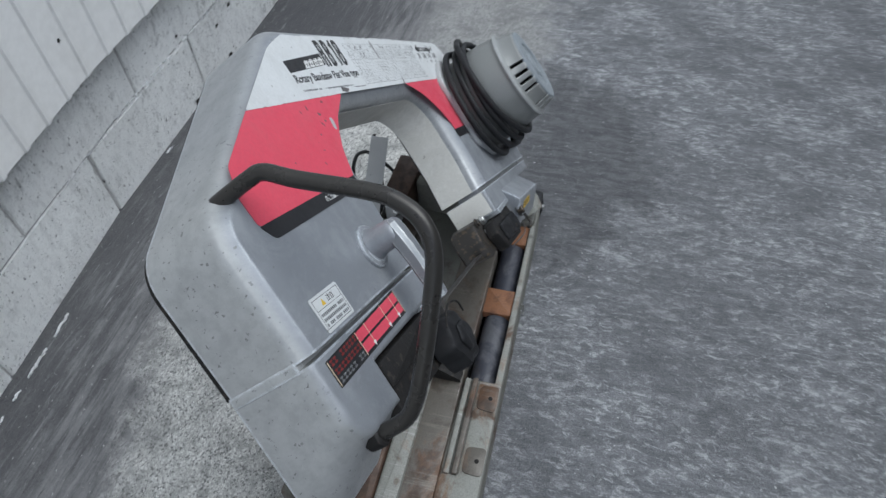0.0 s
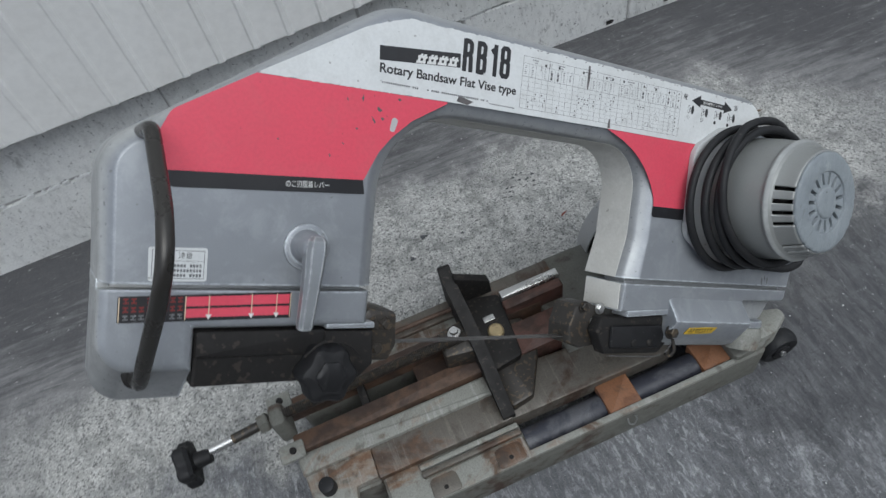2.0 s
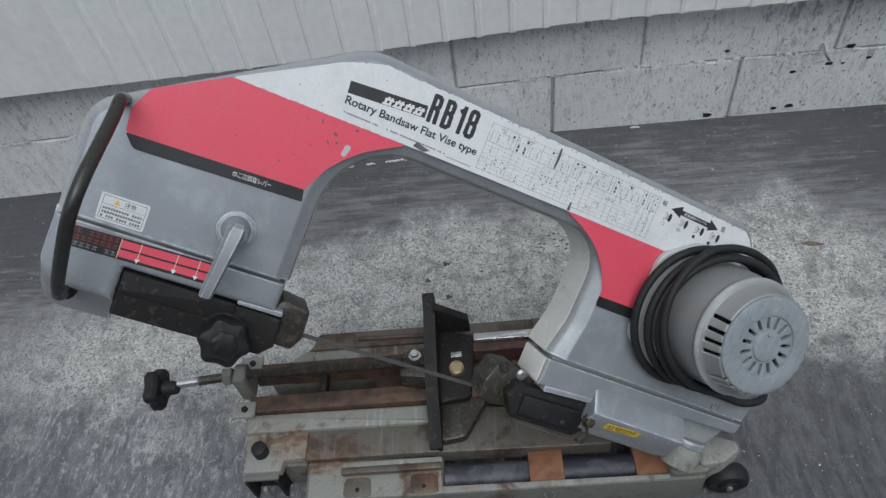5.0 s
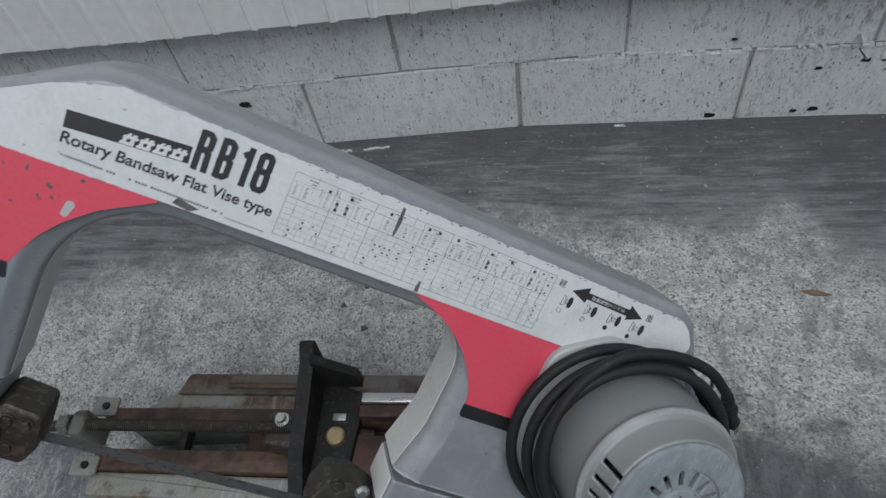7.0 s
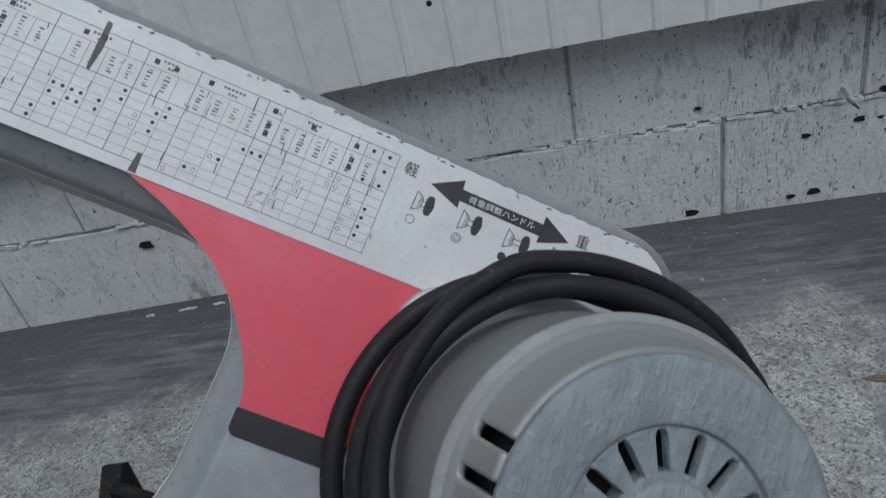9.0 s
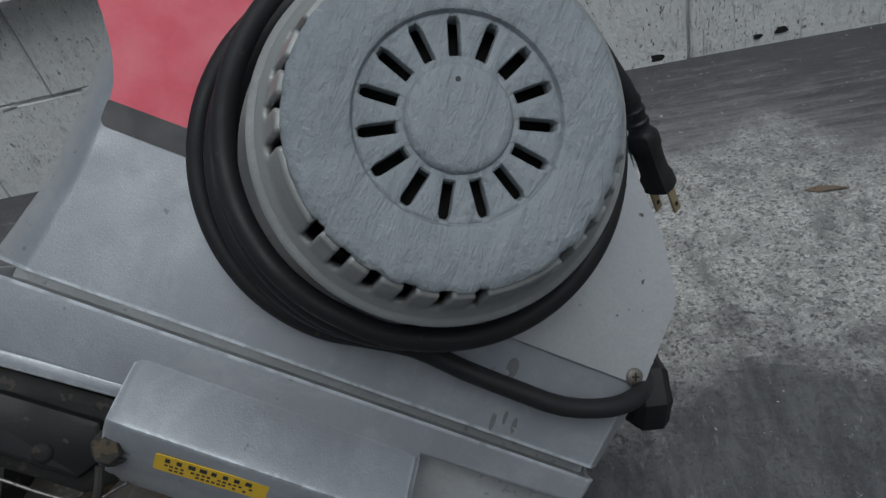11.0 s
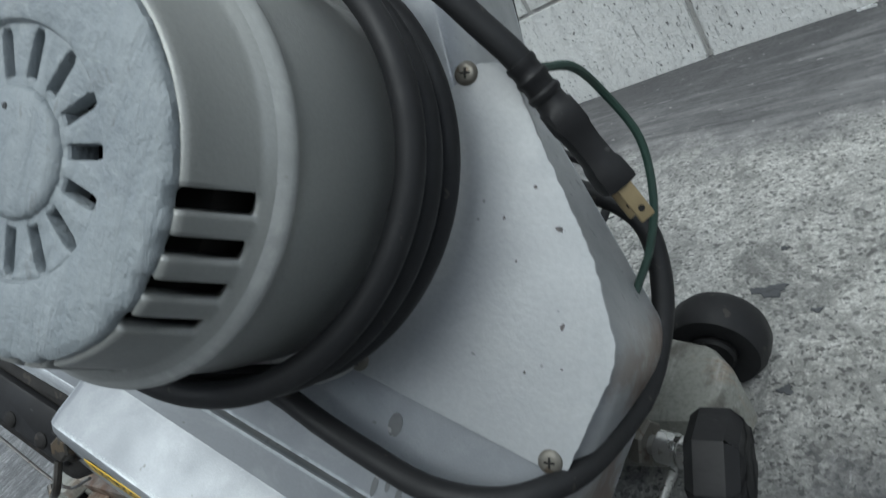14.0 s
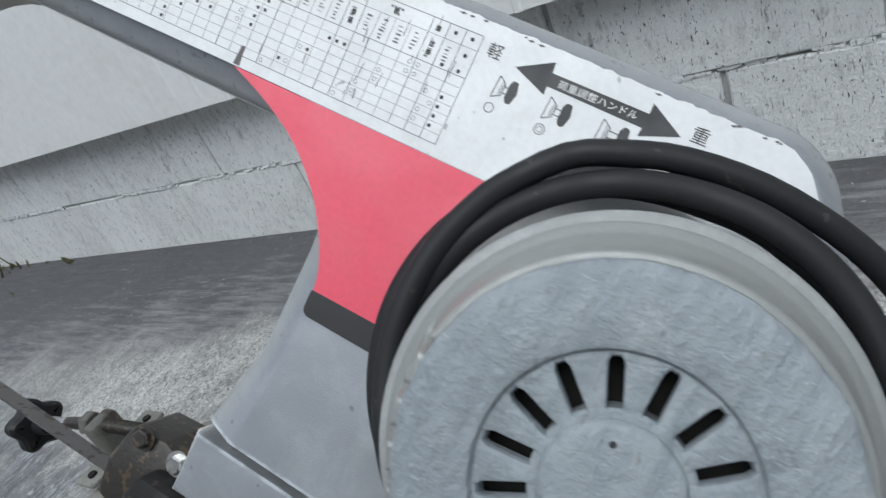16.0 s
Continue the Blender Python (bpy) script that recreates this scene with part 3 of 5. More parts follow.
def build_wall():
    xs = [-7.5, -4, -2.4, -1.2, -0.6, -0.27, 0.05, 3, 6.2]
    core = tagged(part("wall_north", loft([[(x, wall_y(x) + 0.004, -0.06), (x, wall_y(x) + 0.15, -0.06), (x, wall_y(x) + 0.15, 4.2), (x, wall_y(x) + 0.004, 4.2)] for x in xs]), MORTAR), "concrete block footing wall with recessed mortar joints", "wall", kind="structure")
    # two courses of hollow blocks in running bond
    rng = random.Random(4)
    meshes = []
    for _ in range(6):
        w = 394.5 if _ < 5 else 399.2
        bm = slab(rounded([(-w / 2, -8, 1), (w / 2, -8, 1), (w / 2, 150.5, 4), (-w / 2, 150.5, 4)], 4), -90, 0, 3)
        for vert in bm.verts:
            vert.co += Vector((rng.uniform(-1.2, 1.2), rng.uniform(-1.2, 1.2), rng.uniform(-1, 0.6))) * 0.001
        me = bpy.data.meshes.new("block")
        bm.to_mesh(me)
        bm.free()
        me.materials.append(BLOCK)
        meshes.append(me)
    face = Matrix(((1, 0, 0, 0), (0, 0, -1, 0), (0, 1, 0, 0), (0, 0, 0, 1)))
    for course, (z, off) in enumerate(((0.006, 0.2), (0.170, -0.012))):
        for i in range(-17, 15):
            x = off + 0.4 * i
            ya, yb = wall_y(x - 0.2), wall_y(x + 0.2)
            m = Matrix.Translation((x, (ya + yb) / 2 + rng.uniform(-0.0015, 0.0015), z)) @ Matrix.Rotation(math.atan2(yb - ya, 0.4), 4, "Z") @ face
            link_part("block", meshes[rng.randrange(5) if x > -0.65 else 5], core, "", m)
    # crumbs of white lime along the joint and the foot
    bm = bmesh.new()
    for _ in range(620):
        x = rng.uniform(-3.0, 1.6)
        if math.sin(x * 5.3) + math.sin(x * 13.7 + 1) < -0.5:
            continue
        w = rng.uniform(0.003, 0.016) * rng.choice((1, 1, 2.2))
        spot = (x, wall_y(x) - 0.0003, 0.16 + rng.uniform(-0.0025, 0.0015))
        bmesh.ops.create_cube(bm, size=1, matrix=Matrix.LocRotScale(spot, Euler((rng.uniform(-0.2, 0.2), rng.uniform(-0.2, 0.2), 0.07 if x < 0 else 0)), (w, 0.005, rng.uniform(0.3, 1) * 0.0058)))
    for x0, length in ((-0.272, 0.012), (-0.31, 0.045), (-0.352, 0.016), (-0.395, 0.05), (-0.44, 0.02), (-0.50, 0.03), (-0.56, 0.014), (0.18, 0.02)):
        m = int(length / 0.004)
        for i in range(m):
            w = 0.0016 + 0.0028 * rng.random() * math.sin(math.pi * (i + 0.6) / (m + 0.2))
            x = x0 + (i + 0.5) * length / m
            bmesh.ops.create_cube(bm, size=1, matrix=Matrix.LocRotScale((x, wall_y(x) - (0.011 if x > -0.2 else 0.028) - rng.uniform(0, 0.003), 0.0012), Euler((0, 0, rng.uniform(-0.4, 0.4))), (0.0052, w * 1.1, 0.003)))
    part("lime", bm, LIME, core, "white lime crumbs")
    # chipped holes, drawn as near-black patches for their shade
    for x, z, r in ((0.515, 0.114, 0.0065), (0.07, 0.105, 0.006), (-0.52, 0.12, 0.012), (0.588, 0.128, 0.0075), (0.616, 0.126, 0.0042), (0.532, 0.020, 0.009), (0.499, 0.016, 0.0065), (0.364, 0.183, 0.005), (0.352, 0.011, 0.010), (0.619, 0.168, 0.009), (0.665, 0.135, 0.0055)):
        y = wall_y(x)
        lp = [(x + r * (1 + 0.25 * math.sin(3 * a + x * 40) + 0.14 * math.sin(7 * a + x * 90)) * math.cos(a), y - 0.002, z + r * 0.75 * (1 + 0.25 * math.cos(2 * a)) * math.sin(a)) for a in (math.pi * i / 8 for i in range(16))]
        part("chip_hole", loft([lp, [((p[0] - x) * 0.6 + x, y - 0.0015, (p[2] - z) * 0.6 + z) for p in lp]]), CAVITY_SHADE, core, "dark chipped hole")
    # ribbed sheet cladding above
    prof = []
    pitch, y0 = 0.0650, WALL_Y - 0.062
    n = int(12.0 / pitch)
    for i in range(n):
        x = -6.0 + (i + 0.11) * pitch
        for dx, dy in ((0, 0), (pitch - 0.016, 0), (pitch - 0.0125, -0.0038), (pitch - 0.0045, -0.0048), (pitch - 0.001, 0)):
            prof.append((x + dx, wall_y(x + dx) - 0.062 + dy * min(1, max(0.10, (x + 1.2) / 0.7))))
    bm = bmesh.new()
    rows = []
    for z in (0.324, 4.2):
        rows.append([bm.verts.new((x, y, z)) for x, y in prof])
    back = [bm.verts.new((x, y + 0.08, 0.324)) for x, y in prof]
    for i in range(len(prof) - 1):
        bm.faces.new((rows[0][i], rows[0][i + 1], rows[1][i + 1], rows[1][i]))
        bm.faces.new((back[i], back[i + 1], rows[0][i + 1], rows[0][i]))
    clad = tagged(part("wall_cladding", finish(bm), CLADDING, sharp=20), "pale grey ribbed sheet-metal cladding above the blocks", "cladding", kind="structure")
    for x, z in ((0.02, 0.41), (0.85, 0.44)):
        part("screw_head", rod((x * 1000, y0 * 1000 + 1, z * 1000), (x * 1000, y0 * 1000 - 4, z * 1000), 4, 10, 1.5), BLACK_IRON, clad)
    bm = rod((561, 1010, 178), (558, 975, 172), 3.2, 8, 1)
    join_into(bm, rod((558, 976, 172), (570, 966, 160), 3.2, 8, 1))
    tagged(part("wall_pin", bm, STEEL), "short bent metal pin set in the block joint", "pin")


def build_sky_block():
    # Unseen wall, added to cut low sky light and deepen undersides
    bm = block(-7000, 7000, -2420, -2300, -60, 2100, 4)
    tagged(part("wall_south", bm, SKY_BLOCK), "unseen grey wall added to block low sky light", "wall", kind="structure")


def build_leaf_and_moss():
    bm = loft([[(x * MM, y * MM, z * MM) for x, y, z in lp] for lp in (
        [(-33, -1, 1), (-31, 1, 1), (-31, 1, 2), (-33, -1, 2)], [(-12, -9, 2), (-12, 7, 4), (-12, 7, 5), (-12, -9, 3)],
        [(10, -6, 5), (10, 8, 2), (10, 8, 3), (10, -6, 6)], [(33, 1, 2), (34, 3, 2), (34, 3, 3), (33, 1, 3)])])
    tagged(part("dry_leaf", bm, LEAF, frame_m=pose(0.465, 0.614, 0.0, 0, 0, -12) @ Matrix.Scale(0.66, 4)), "small curled brown leaf lying on the concrete", "leaf")
    bm = loft([[(x * MM, y * MM, z * MM) for x, y, z in lp] for lp in (
        [(-9, -0.6, 0.2), (-8, 0.6, 0.2), (-8, 0.6, 0.8), (-9, -0.6, 0.8)], [(-2, -2, 0.4), (-2, 1.8, 1.6), (-2, 1.8, 2.2), (-2, -2, 1.0)], [(9, 0, 0.3), (9, 1, 0.3), (9, 1, 0.9), (9, 0, 0.9)])])
    tagged(part("leaf_fragment", bm, RED_LEAF, frame_m=pose(0.015, 0.552, 0.0, 0, 0, 24)), "tiny red-brown leaf fragment lying on the concrete", "leaf")
    rng = random.Random(9)
    bm = bmesh.new()
    for _ in range(1400):
        x = rng.gauss(-2.85, 0.28)
        y = wall_y(x) - abs(rng.gauss(0, 0.07)) - 0.006
        h = rng.uniform(0.008, 0.04) if rng.random() < 0.9 else rng.uniform(0.04, 0.09)
        w = rng.uniform(0.004, 0.012)
        a = rng.uniform(0, math.pi)
        t = Vector((rng.gauss(0, 0.4), rng.gauss(-0.15, 0.4), 1)).normalized() * h
        b = Vector((x, y, 0))
        s = Vector((math.cos(a), math.sin(a), 0)) * w
        bm.faces.new([bm.verts.new(q) for q in (b - s, b + s, b + t * 0.6 + s * 0.8, b + t, b + t * 0.6 - s * 0.8)])
    tagged(part("moss", bm, MOSS), "green moss and weeds at the foot of the wall", "moss", kind="stuff")


build_ground()
build_wall()
build_sky_block()
build_leaf_and_moss()

# ---- the band saw ----
BASE = pose(-0.454, 0.116, 0.0, 0, 0, 1.7)
AXIS_U, AXIS_V, AXIS_N = Vector((0.82711, -0.02525, -0.56147)), Vector((0.43881, 0.65322, 0.61705)), Vector((0.35118, -0.75675, 0.55137))
ARM = Matrix.Translation((0.00499, -0.01075, 0.00783)) @ Matrix((AXIS_U, AXIS_V, AXIS_N)).transposed().to_4x4()
saw = thing("band_saw", BASE, "portable silver band saw, bow raised, red stickers, rusty base", "band saw")


def arm(name, bm, material, label="", parent=None, **kw):
    return part(name, bm, material, parent or saw, label, ARM, **kw)


def base(name, bm, material, label="", parent=None, **kw):
    return part(name, bm, material, parent or saw, label, BASE, **kw)


RIM = [(12.5, 0), (11.7, -0.15), (10.6, -0.8), (9.4, -2), (2.8, -8.6), (1.5, -10.6), (0.5, -13.6), (0, -18)]


def flare(bm):
    """Spread the tail end of the casting outwards towards its back."""
    def step(x, a, b):
        x = min(1, max(0, (x - a) / (b - a)))
        return x * x * (3 - 2 * x)
    for p in bm.verts:
        u, v, w = p.co.x / MM, p.co.y / MM, p.co.z / MM
        if w < -15:
            k = (7 + 14 * step(v, 350, 285)) * step(u, -55, 50) * min(1, (-w - 15) / 55)
            up = step(v, 375, 430) * 0.72
            p.co.x += k * math.sqrt(1 - up * up) * MM
            p.co.y += k * up * MM
    return bm


def build_bow():
    bow = rounded([
        (-833, 289.5, 0), (-837, 398, 40), (-600, 556, 75), (-52, 549, 40), (-4, 474, 24), (83, 394, 30), (80, 335, 14), (70, 296, 0),
        (-262, 302.5, 0), (-250, 352, 60), (-248, 461, 98), (-597, 461, 90), (-595, 289.5, 0)], 9)
    loops = []
    for d, z in RIM + [(0, -74)]:
        near, wide = inset(bow, d), inset(bow, d * 1.5)
        ring = []
        for (x, y), (x2, y2), (px, py) in zip(near, wide, bow):
            if py in (302.5, 296, 289.5):
                x2, y2 = x2 if -640 < px < -225 else x, py + min(d, 1.2) * 0.4
            elif not (-640 < px < -225 and py < 505):
                x2, y2 = x, y
            ring.append((x2 * MM, y2 * MM, z * MM))
        loops.append(ring)
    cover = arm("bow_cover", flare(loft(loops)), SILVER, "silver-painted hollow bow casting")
    plate = rounded([
        (-829, 289.5, 0), (-832, 397, 40), (-600, 553, 75), (-52, 549, 40), (-4, 474, 24), (83, 394, 30), (80, 335, 14), (70, 296, 0),
        (-240, 302.5, 0), (-230, 352, 60), (-228, 482, 84), (-620, 482, 90), (-618, 289.5, 0)], 9)
    arm("back_cover", shell(plate, [(2.5, -73), (2.5, -77), (0.5, -77.5), (0.5, -82), (3, -84)]), BLACK_IRON, "dark back plate behind the bow")
    for u0, u1, v0, v1 in ((-828, -604, 270, 300), (-250, 64, 283, 312)):
        arm("joint_floor", block(u0, u1, v0, v1, -50, -15, 1), SILVER, "", cover)
    arm("joint_floor", block(-833.4, -824, 283, 292, -76, -13, 0.5), SILVER, "", cover)
    # bare pale wall all round the cut-out
    wall = [p for p in bow if -600 < p[0] < -245 and p[1] < 462]
    mid = Vector((-424, 380))
    loops = []
    for i, (x, y) in enumerate(wall):
        a, b = Vector(wall[max(i - 1, 0)]), Vector(wall[min(i + 1, len(wall) - 1)])
        side = Vector((-(b - a).y, (b - a).x)).normalized()
        if side.dot(mid - Vector((x, y))) < 0:
            side = -side
        loops.append([((x + side.x * d) * MM, (y + side.y * d) * MM, z * MM) for d, z in ((0.5, -20), (0.9, -24), (0.9, -70), (0.4, -73.5), (-2, -73.5), (-2, -20))])
    arm("inner_wall", loft(loops), PALE_CAST, "bare pale casting wall", cover)
    # lower end under the ledge, with a sloping underside
    low_f = [(-833, 214, 30), (-833, 285, 0), (-598, 285, 0), (-598, 251, 0), (-757, 251, 0), (-757, 214, 0)]
    low_b = [(-833, 178, 30), (-833, 285, 0), (-598, 285, 0), (-598, 251, 0), (-757, 251, 0), (-757, 178, 0)]
    f, b = rounded(low_f, 9), rounded(low_b, 9)
    loops = [[(x * MM, (285 if py == 285 else y) * MM, z * MM) for (x, y), (px, py) in zip(inset(f, d), f)] for d, z in ((9, -2), (6, -2.4), (3, -4), (1, -7), (0, -13))]
    loops.append([(x * MM, y * MM, -0.055) for x, y in b])
    loops.append([(x * MM, y * MM, -0.076) for x, y in b])
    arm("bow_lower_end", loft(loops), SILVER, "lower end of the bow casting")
    # lower beam on the motor side
    beam = rounded([(-262, 262, 0), (-261, 296.5, 0), (68, 290, 0), (64, 274, 9), (-28, 275, 0), (-28, 260, 0)], 6)
    arm("lower_beam", flare(shell(beam, [(4, -3), (2, -3.5), (0.6, -5), (0, -8), (0, -15), (0, -70)], (296.5, 290))), SILVER, "lower beam of the bow")
    lip = rounded([(-251, 255, 2), (-251, 263, 2), (-170, 266, 2), (-170, 258, 2)], 4)
    arm("beam_lip", slab(lip, -30, -3, 1.5), SILVER, "worn bright lip")
    arm("inner_wall", block(-263.2, -261.6, 264, 296, -69, -9, 0.4), PALE_CAST, "bare pale casting wall")
    # guard box that stands proud of the beam
    prof = [(280, -8), (281, -4), (258, 12), (252, 15), (247, 13), (219, -11), (214, -21), (214, -60), (280, -60)]
    loops = []
    cv = sum(p[0] for p in prof) / len(prof)
    cn = sum(p[1] for p in prof) / len(prof)
    for u, k in ((-179, 3), (-176, 0.6), (-173, 0), (-36, 0), (-31, 0.8), (-28, 4)):
        sag = -5 * (u + 174) / 146
        loops.append([(u * MM, (v + sag + (cv - v) * k * 0.02) * MM, (w + (cn - w) * k * 0.03) * MM) for v, w in prof])
    guard = arm("blade_guard_box", loft(loops), SILVER, "boxed blade guard with worn edges", sharp=25)
    # recessed wall of the beam above the pivot
    foot = rounded([(-31, 233, 4), (26, 235, 12), (49, 246, 12), (67, 272, 8), (67, 286, 0), (-31, 286, 0)], 6)
    arm("beam_foot", shell(foot, [(5, -26), (2.4, -26.6), (0.8, -28.4), (0, -32), (0, -66)], (286,)), SILVER, "recessed wall under the beam", sharp=30)
    # yellow caution label on its lower face
    slope = Matrix.Translation((-0.0155, 0.2452, 0.0128)) @ Matrix(((1, 0, 0, 0), (0, 0.759, -0.651, 0), (0, 0.651, 0.759, 0), (0, 0, 0, 1)))
    fr = ARM @ slope
    tag = part("caution_label", film(rounded([(-137, -15.5, 1.5), (-81, -15.5, 1.5), (-81, -2.5, 1.5), (-137, -2.5, 1.5)], 3), 0.2, 0.7), YELLOW_FILM, guard, "scratched yellow caution label", fr)
    rng = random.Random(2)
    rects = [(-132 + i * 5.6, -7.6, -128.4 + i * 5.6 - rng.random() * 1.2, -4.4) for i in range(8)]
    rects += [(-132 + i * 2.6, -10.6 + rng.uniform(-0.1, 0.1), -130.3 + i * 2.6, -9.2) for i in range(17) if rng.random() < 0.85]
    rects += [(-132 + i * 2.6, -13.6, -130.3 + i * 2.6, -12.2) for i in range(16) if rng.random() < 0.8]
    part("fine_print", bars(rects, 0.72, 0.82), PRINT, tag, "illegible black print", fr)
    # tail plate with its two screws
    tail = rounded([(-30, 349, 4), (74.5, 347, 5), (78, 398, 22), (58, 428, 20), (14, 475, 8), (1, 488, 7), (-10, 485, 6), (-24, 462, 4)], 6)
    tail = ragged(tail, 0.55, 2.2, lambda u, v: u > -8 and v > 352)
    plate = arm("tail_plate", slab(tail, 0.4, 2.4, 0.6), PLATE, "light grey sheet cover with chipped edges")
    for u, v in ((67.5, 351), (-22, 354), (-13, 480)):
        head = arm("screw", screw_head(u, v, 2.3, 4.8), SCREW, "dirty cross-head screw", plate)
        arm("cross_slot", cross_slot(u, v, 2.3, 4.8), CAVITY_SHADE, "dark cross slot", head)
    for u, v, a, b_ in ((42, 435, 1.5, 1.0), (55, 401, 0.8, 1.5), (28, 447, 0.8, 0.7), (30, 418, 0.5, 0.5), (47, 379, 0.6, 0.6), (20, 432, 0.5, 0.8), (60, 386, 0.5, 0.4)):
        arm("paint_chip", film([(u + a * (1 + 0.3 * math.sin(3 * t + u)) * math.cos(t), v + b_ * math.sin(t)) for t in (2 * math.pi * i / 14 for i in range(14))], 2.45, 2.55), SMUDGE, "", plate)
    for u, v, a, b_ in ((2, 334, 3.2, 5.5), (1.2, 304.5, 1.4, 5.4), (13, 305.5, 1.4, 4.4), (7, 308, 1.1, 3.6)):
        arm("paint_drip", film([(u + a * math.cos(t), v + b_ * math.sin(t)) for t in (2 * math.pi * i / 20 for i in range(20))], 0.2, 0.35), FADED, "grey paint drip")
    return cover


def ragged(poly, size, step, where):
    """The outline cut into short steps and chipped where asked (millimetres)."""
    out = []
    for i, p in enumerate(poly):
        q = poly[(i + 1) % len(poly)]
        a, b = Vector(p), Vector(q)
        m = max(1, int((b - a).length / step))
        side = Vector(((b - a).y, -(b - a).x)).normalized() if (b - a).length > 1e-6 else Vector((0, 0))
        for j in range(m):
            c = a.lerp(b, j / m)
            if where(c.x, c.y):
                c = c + side * size * (noise.noise((c.x * 0.22, c.y * 0.22, 3)) * 1.3 + noise.noise((c.x * 0.7, c.y * 0.7, 9)) * 0.8)
            out.append((c.x, c.y))
    return out


def screw_head(u, v, z, r):
    bm = turned([(0.01, 1.7), (r * 0.5, 1.7), (r * 0.84, 1.3), (r, 0.5), (r, 0)], 24)
    bm.transform(Matrix.Translation((u * MM, v * MM, z * MM)))
    return bm


def cross_slot(u, v, z, r):
    bm = bmesh.new()
    for i, a in enumerate((20, 110)):
        bar = block(-r * 0.45, r * 0.45, -0.45, 0.45, 1.2, 1.8 + i * 0.03, 0.05)
        bar.transform(Matrix.Rotation(radians(a), 4, "Z"))
        join_into(bm, bar)
    bm.transform(Matrix.Translation((u * MM, v * MM, z * MM)))
    return bm


def build_stickers():
    z0, z1 = 0.15, 0.55
    red = arm("red_sticker", film(rounded([(-796, 382.5, 4), (-798, 407, 12), (-787, 431, 14), (-722, 470.5, 1), (-532, 473.5, 1), (-572, 450, 20), (-591, 433, 30), (-604, 417, 20), (-617, 390, 1)], 5), z0, z1), RED_FILM, "faded pinkish-red sticker with dark scuffs")
    arc = [(v.x, v.y) for v in spline([(-321, 475, 0), (-295, 465, 0), (-272.5, 452.5, 0), (-254, 436, 0), (-241, 418, 0), (-234, 403, 0), (-232, 392.5, 0)], 3)]
    arm("red_sticker", film(list(reversed(arc)) + [(-170, 475), (-150, 450), (-150, 393)][::1], z0, z1), RED_FILM, "faded pinkish-red sticker")
    # white film with the printing
    white = arm("white_sticker", film(ragged(rounded([(-722, 470.8, 1), (-626, 528, 25), (-585, 543.5, 45), (-290, 543.5, 0), (-62, 539, 26), (-46, 518, 10), (-60, 475.3, 4), (-322, 475.4, 2), (-532, 473.8, 1)], 6), 0.9, 2.0, lambda u, v: v > 530 or (v < 476 and -700 < u < -560)), z0 + 0.02, z1 + 0.02), WHITE_FILM, "white sticker printed with black text and a table")
    lb = arm("black_stripe", film(rounded([(-796, 382.5, 1), (-617.5, 390, 1), (-615, 377, 1), (-785, 369.5, 9)], 5), z0 + 0.05, z1 + 0.05), BLACK_FILM, "black stripe with white lettering")
    lettering("lettering", "のこ刃脱着レバー", 6.2, 40, (0, 0), WHITE_PRINT, lb, ARM @ Matrix.Translation((-0.690, 0.3775, 0)) @ Matrix.Rotation(radians(2.4), 4, "Z"), 0.75)
    arm("black_stripe", film(rounded([(-233, 393, 1), (-233, 380, 4), (-150, 379, 1), (-150, 393, 1)], 4), z0 + 0.05, z1 + 0.05), BLACK_FILM, "black stripe")
    zz = 0.66
    logo = arm("logo_panel", film([(-611, 501), (-524, 508.5), (-525, 522), (-612, 514)], z1 + 0.03, z1 + 0.13), PRINT, "black maker's panel", white)
    blocks = bmesh.new()
    for i in range(4):
        u = -573 + i * 11.6
        v = 504.6 + i * 1.05
        for a, b, c, d in ((0, 5.2, 10.2, 7.6), (-0.4, 0.2, 9.4, 2.6), (0.6, 2.0, 3.4, 6.4), (5.8, 1.6, 8.8, 9.4), (2.2, 7.4, 4.8, 9.4)):
            join_into(blocks, film([(u + a + b * 0.2, v + b), (u + c + b * 0.2, v + b + 0.7), (u + c + d * 0.2, v + d + 0.5), (u + a + d * 0.2, v + d)], z1 + 0.14, z1 + 0.2))
    arm("logo_print", blocks, WHITE_PRINT, "white shapes of a maker's mark", logo)
    frm = ARM @ Matrix.Translation((-0.461, 0.5, 0)) @ Matrix.Rotation(radians(1.2), 4, "Z")
    part("model_lettering", model_letters(), PRINT, white, "bold condensed black model lettering", frm @ Matrix.Translation((-0.061, 0.0072, zz * MM)))
    frm = ARM @ Matrix.Translation((-0.610, 0.484, 0)) @ Matrix.Rotation(radians(1.0), 4, "Z")
    lettering("lettering", "Rotary Bandsaw Flat Vise type", 11.5, 156, (0, 3.2), PRINT, white, frm, zz, 0.02)
    rng = random.Random(7)
    small = []
    for i in range(52):
        u = -607 + i * 2.3
        if rng.random() < 0.8 and not -566 < u < -560:
            small.append((u, 480.6, u + 1.6, 482.4))
    for i in range(20):
        small.append((-486 + i * 1.6, 478.6, -485 + i * 1.6, 479.8))
    arm("fine_print", bars(small, z1 + 0.04, z1 + 0.12), FADED, "small illegible print", white)
    build_table(white, z1 + 0.04)
    # arrow with its four handle pictures
    ar = arm("arrow", film([(-187, 527), (-171, 535.5), (-170.5, 530.6), (-125, 530), (-125, 534.8), (-109, 526), (-125.5, 519.6), (-125.2, 523.4), (-170.2, 524.4), (-170, 520.4)][::-1], z1 + 0.04, z1 + 0.14), PRINT, "black double arrow", white)
    lettering("lettering", "荷重調整ハンドル", 3.8, 37, (-166, 525.4), WHITE_PRINT, ar, ARM, zz + 0.06)
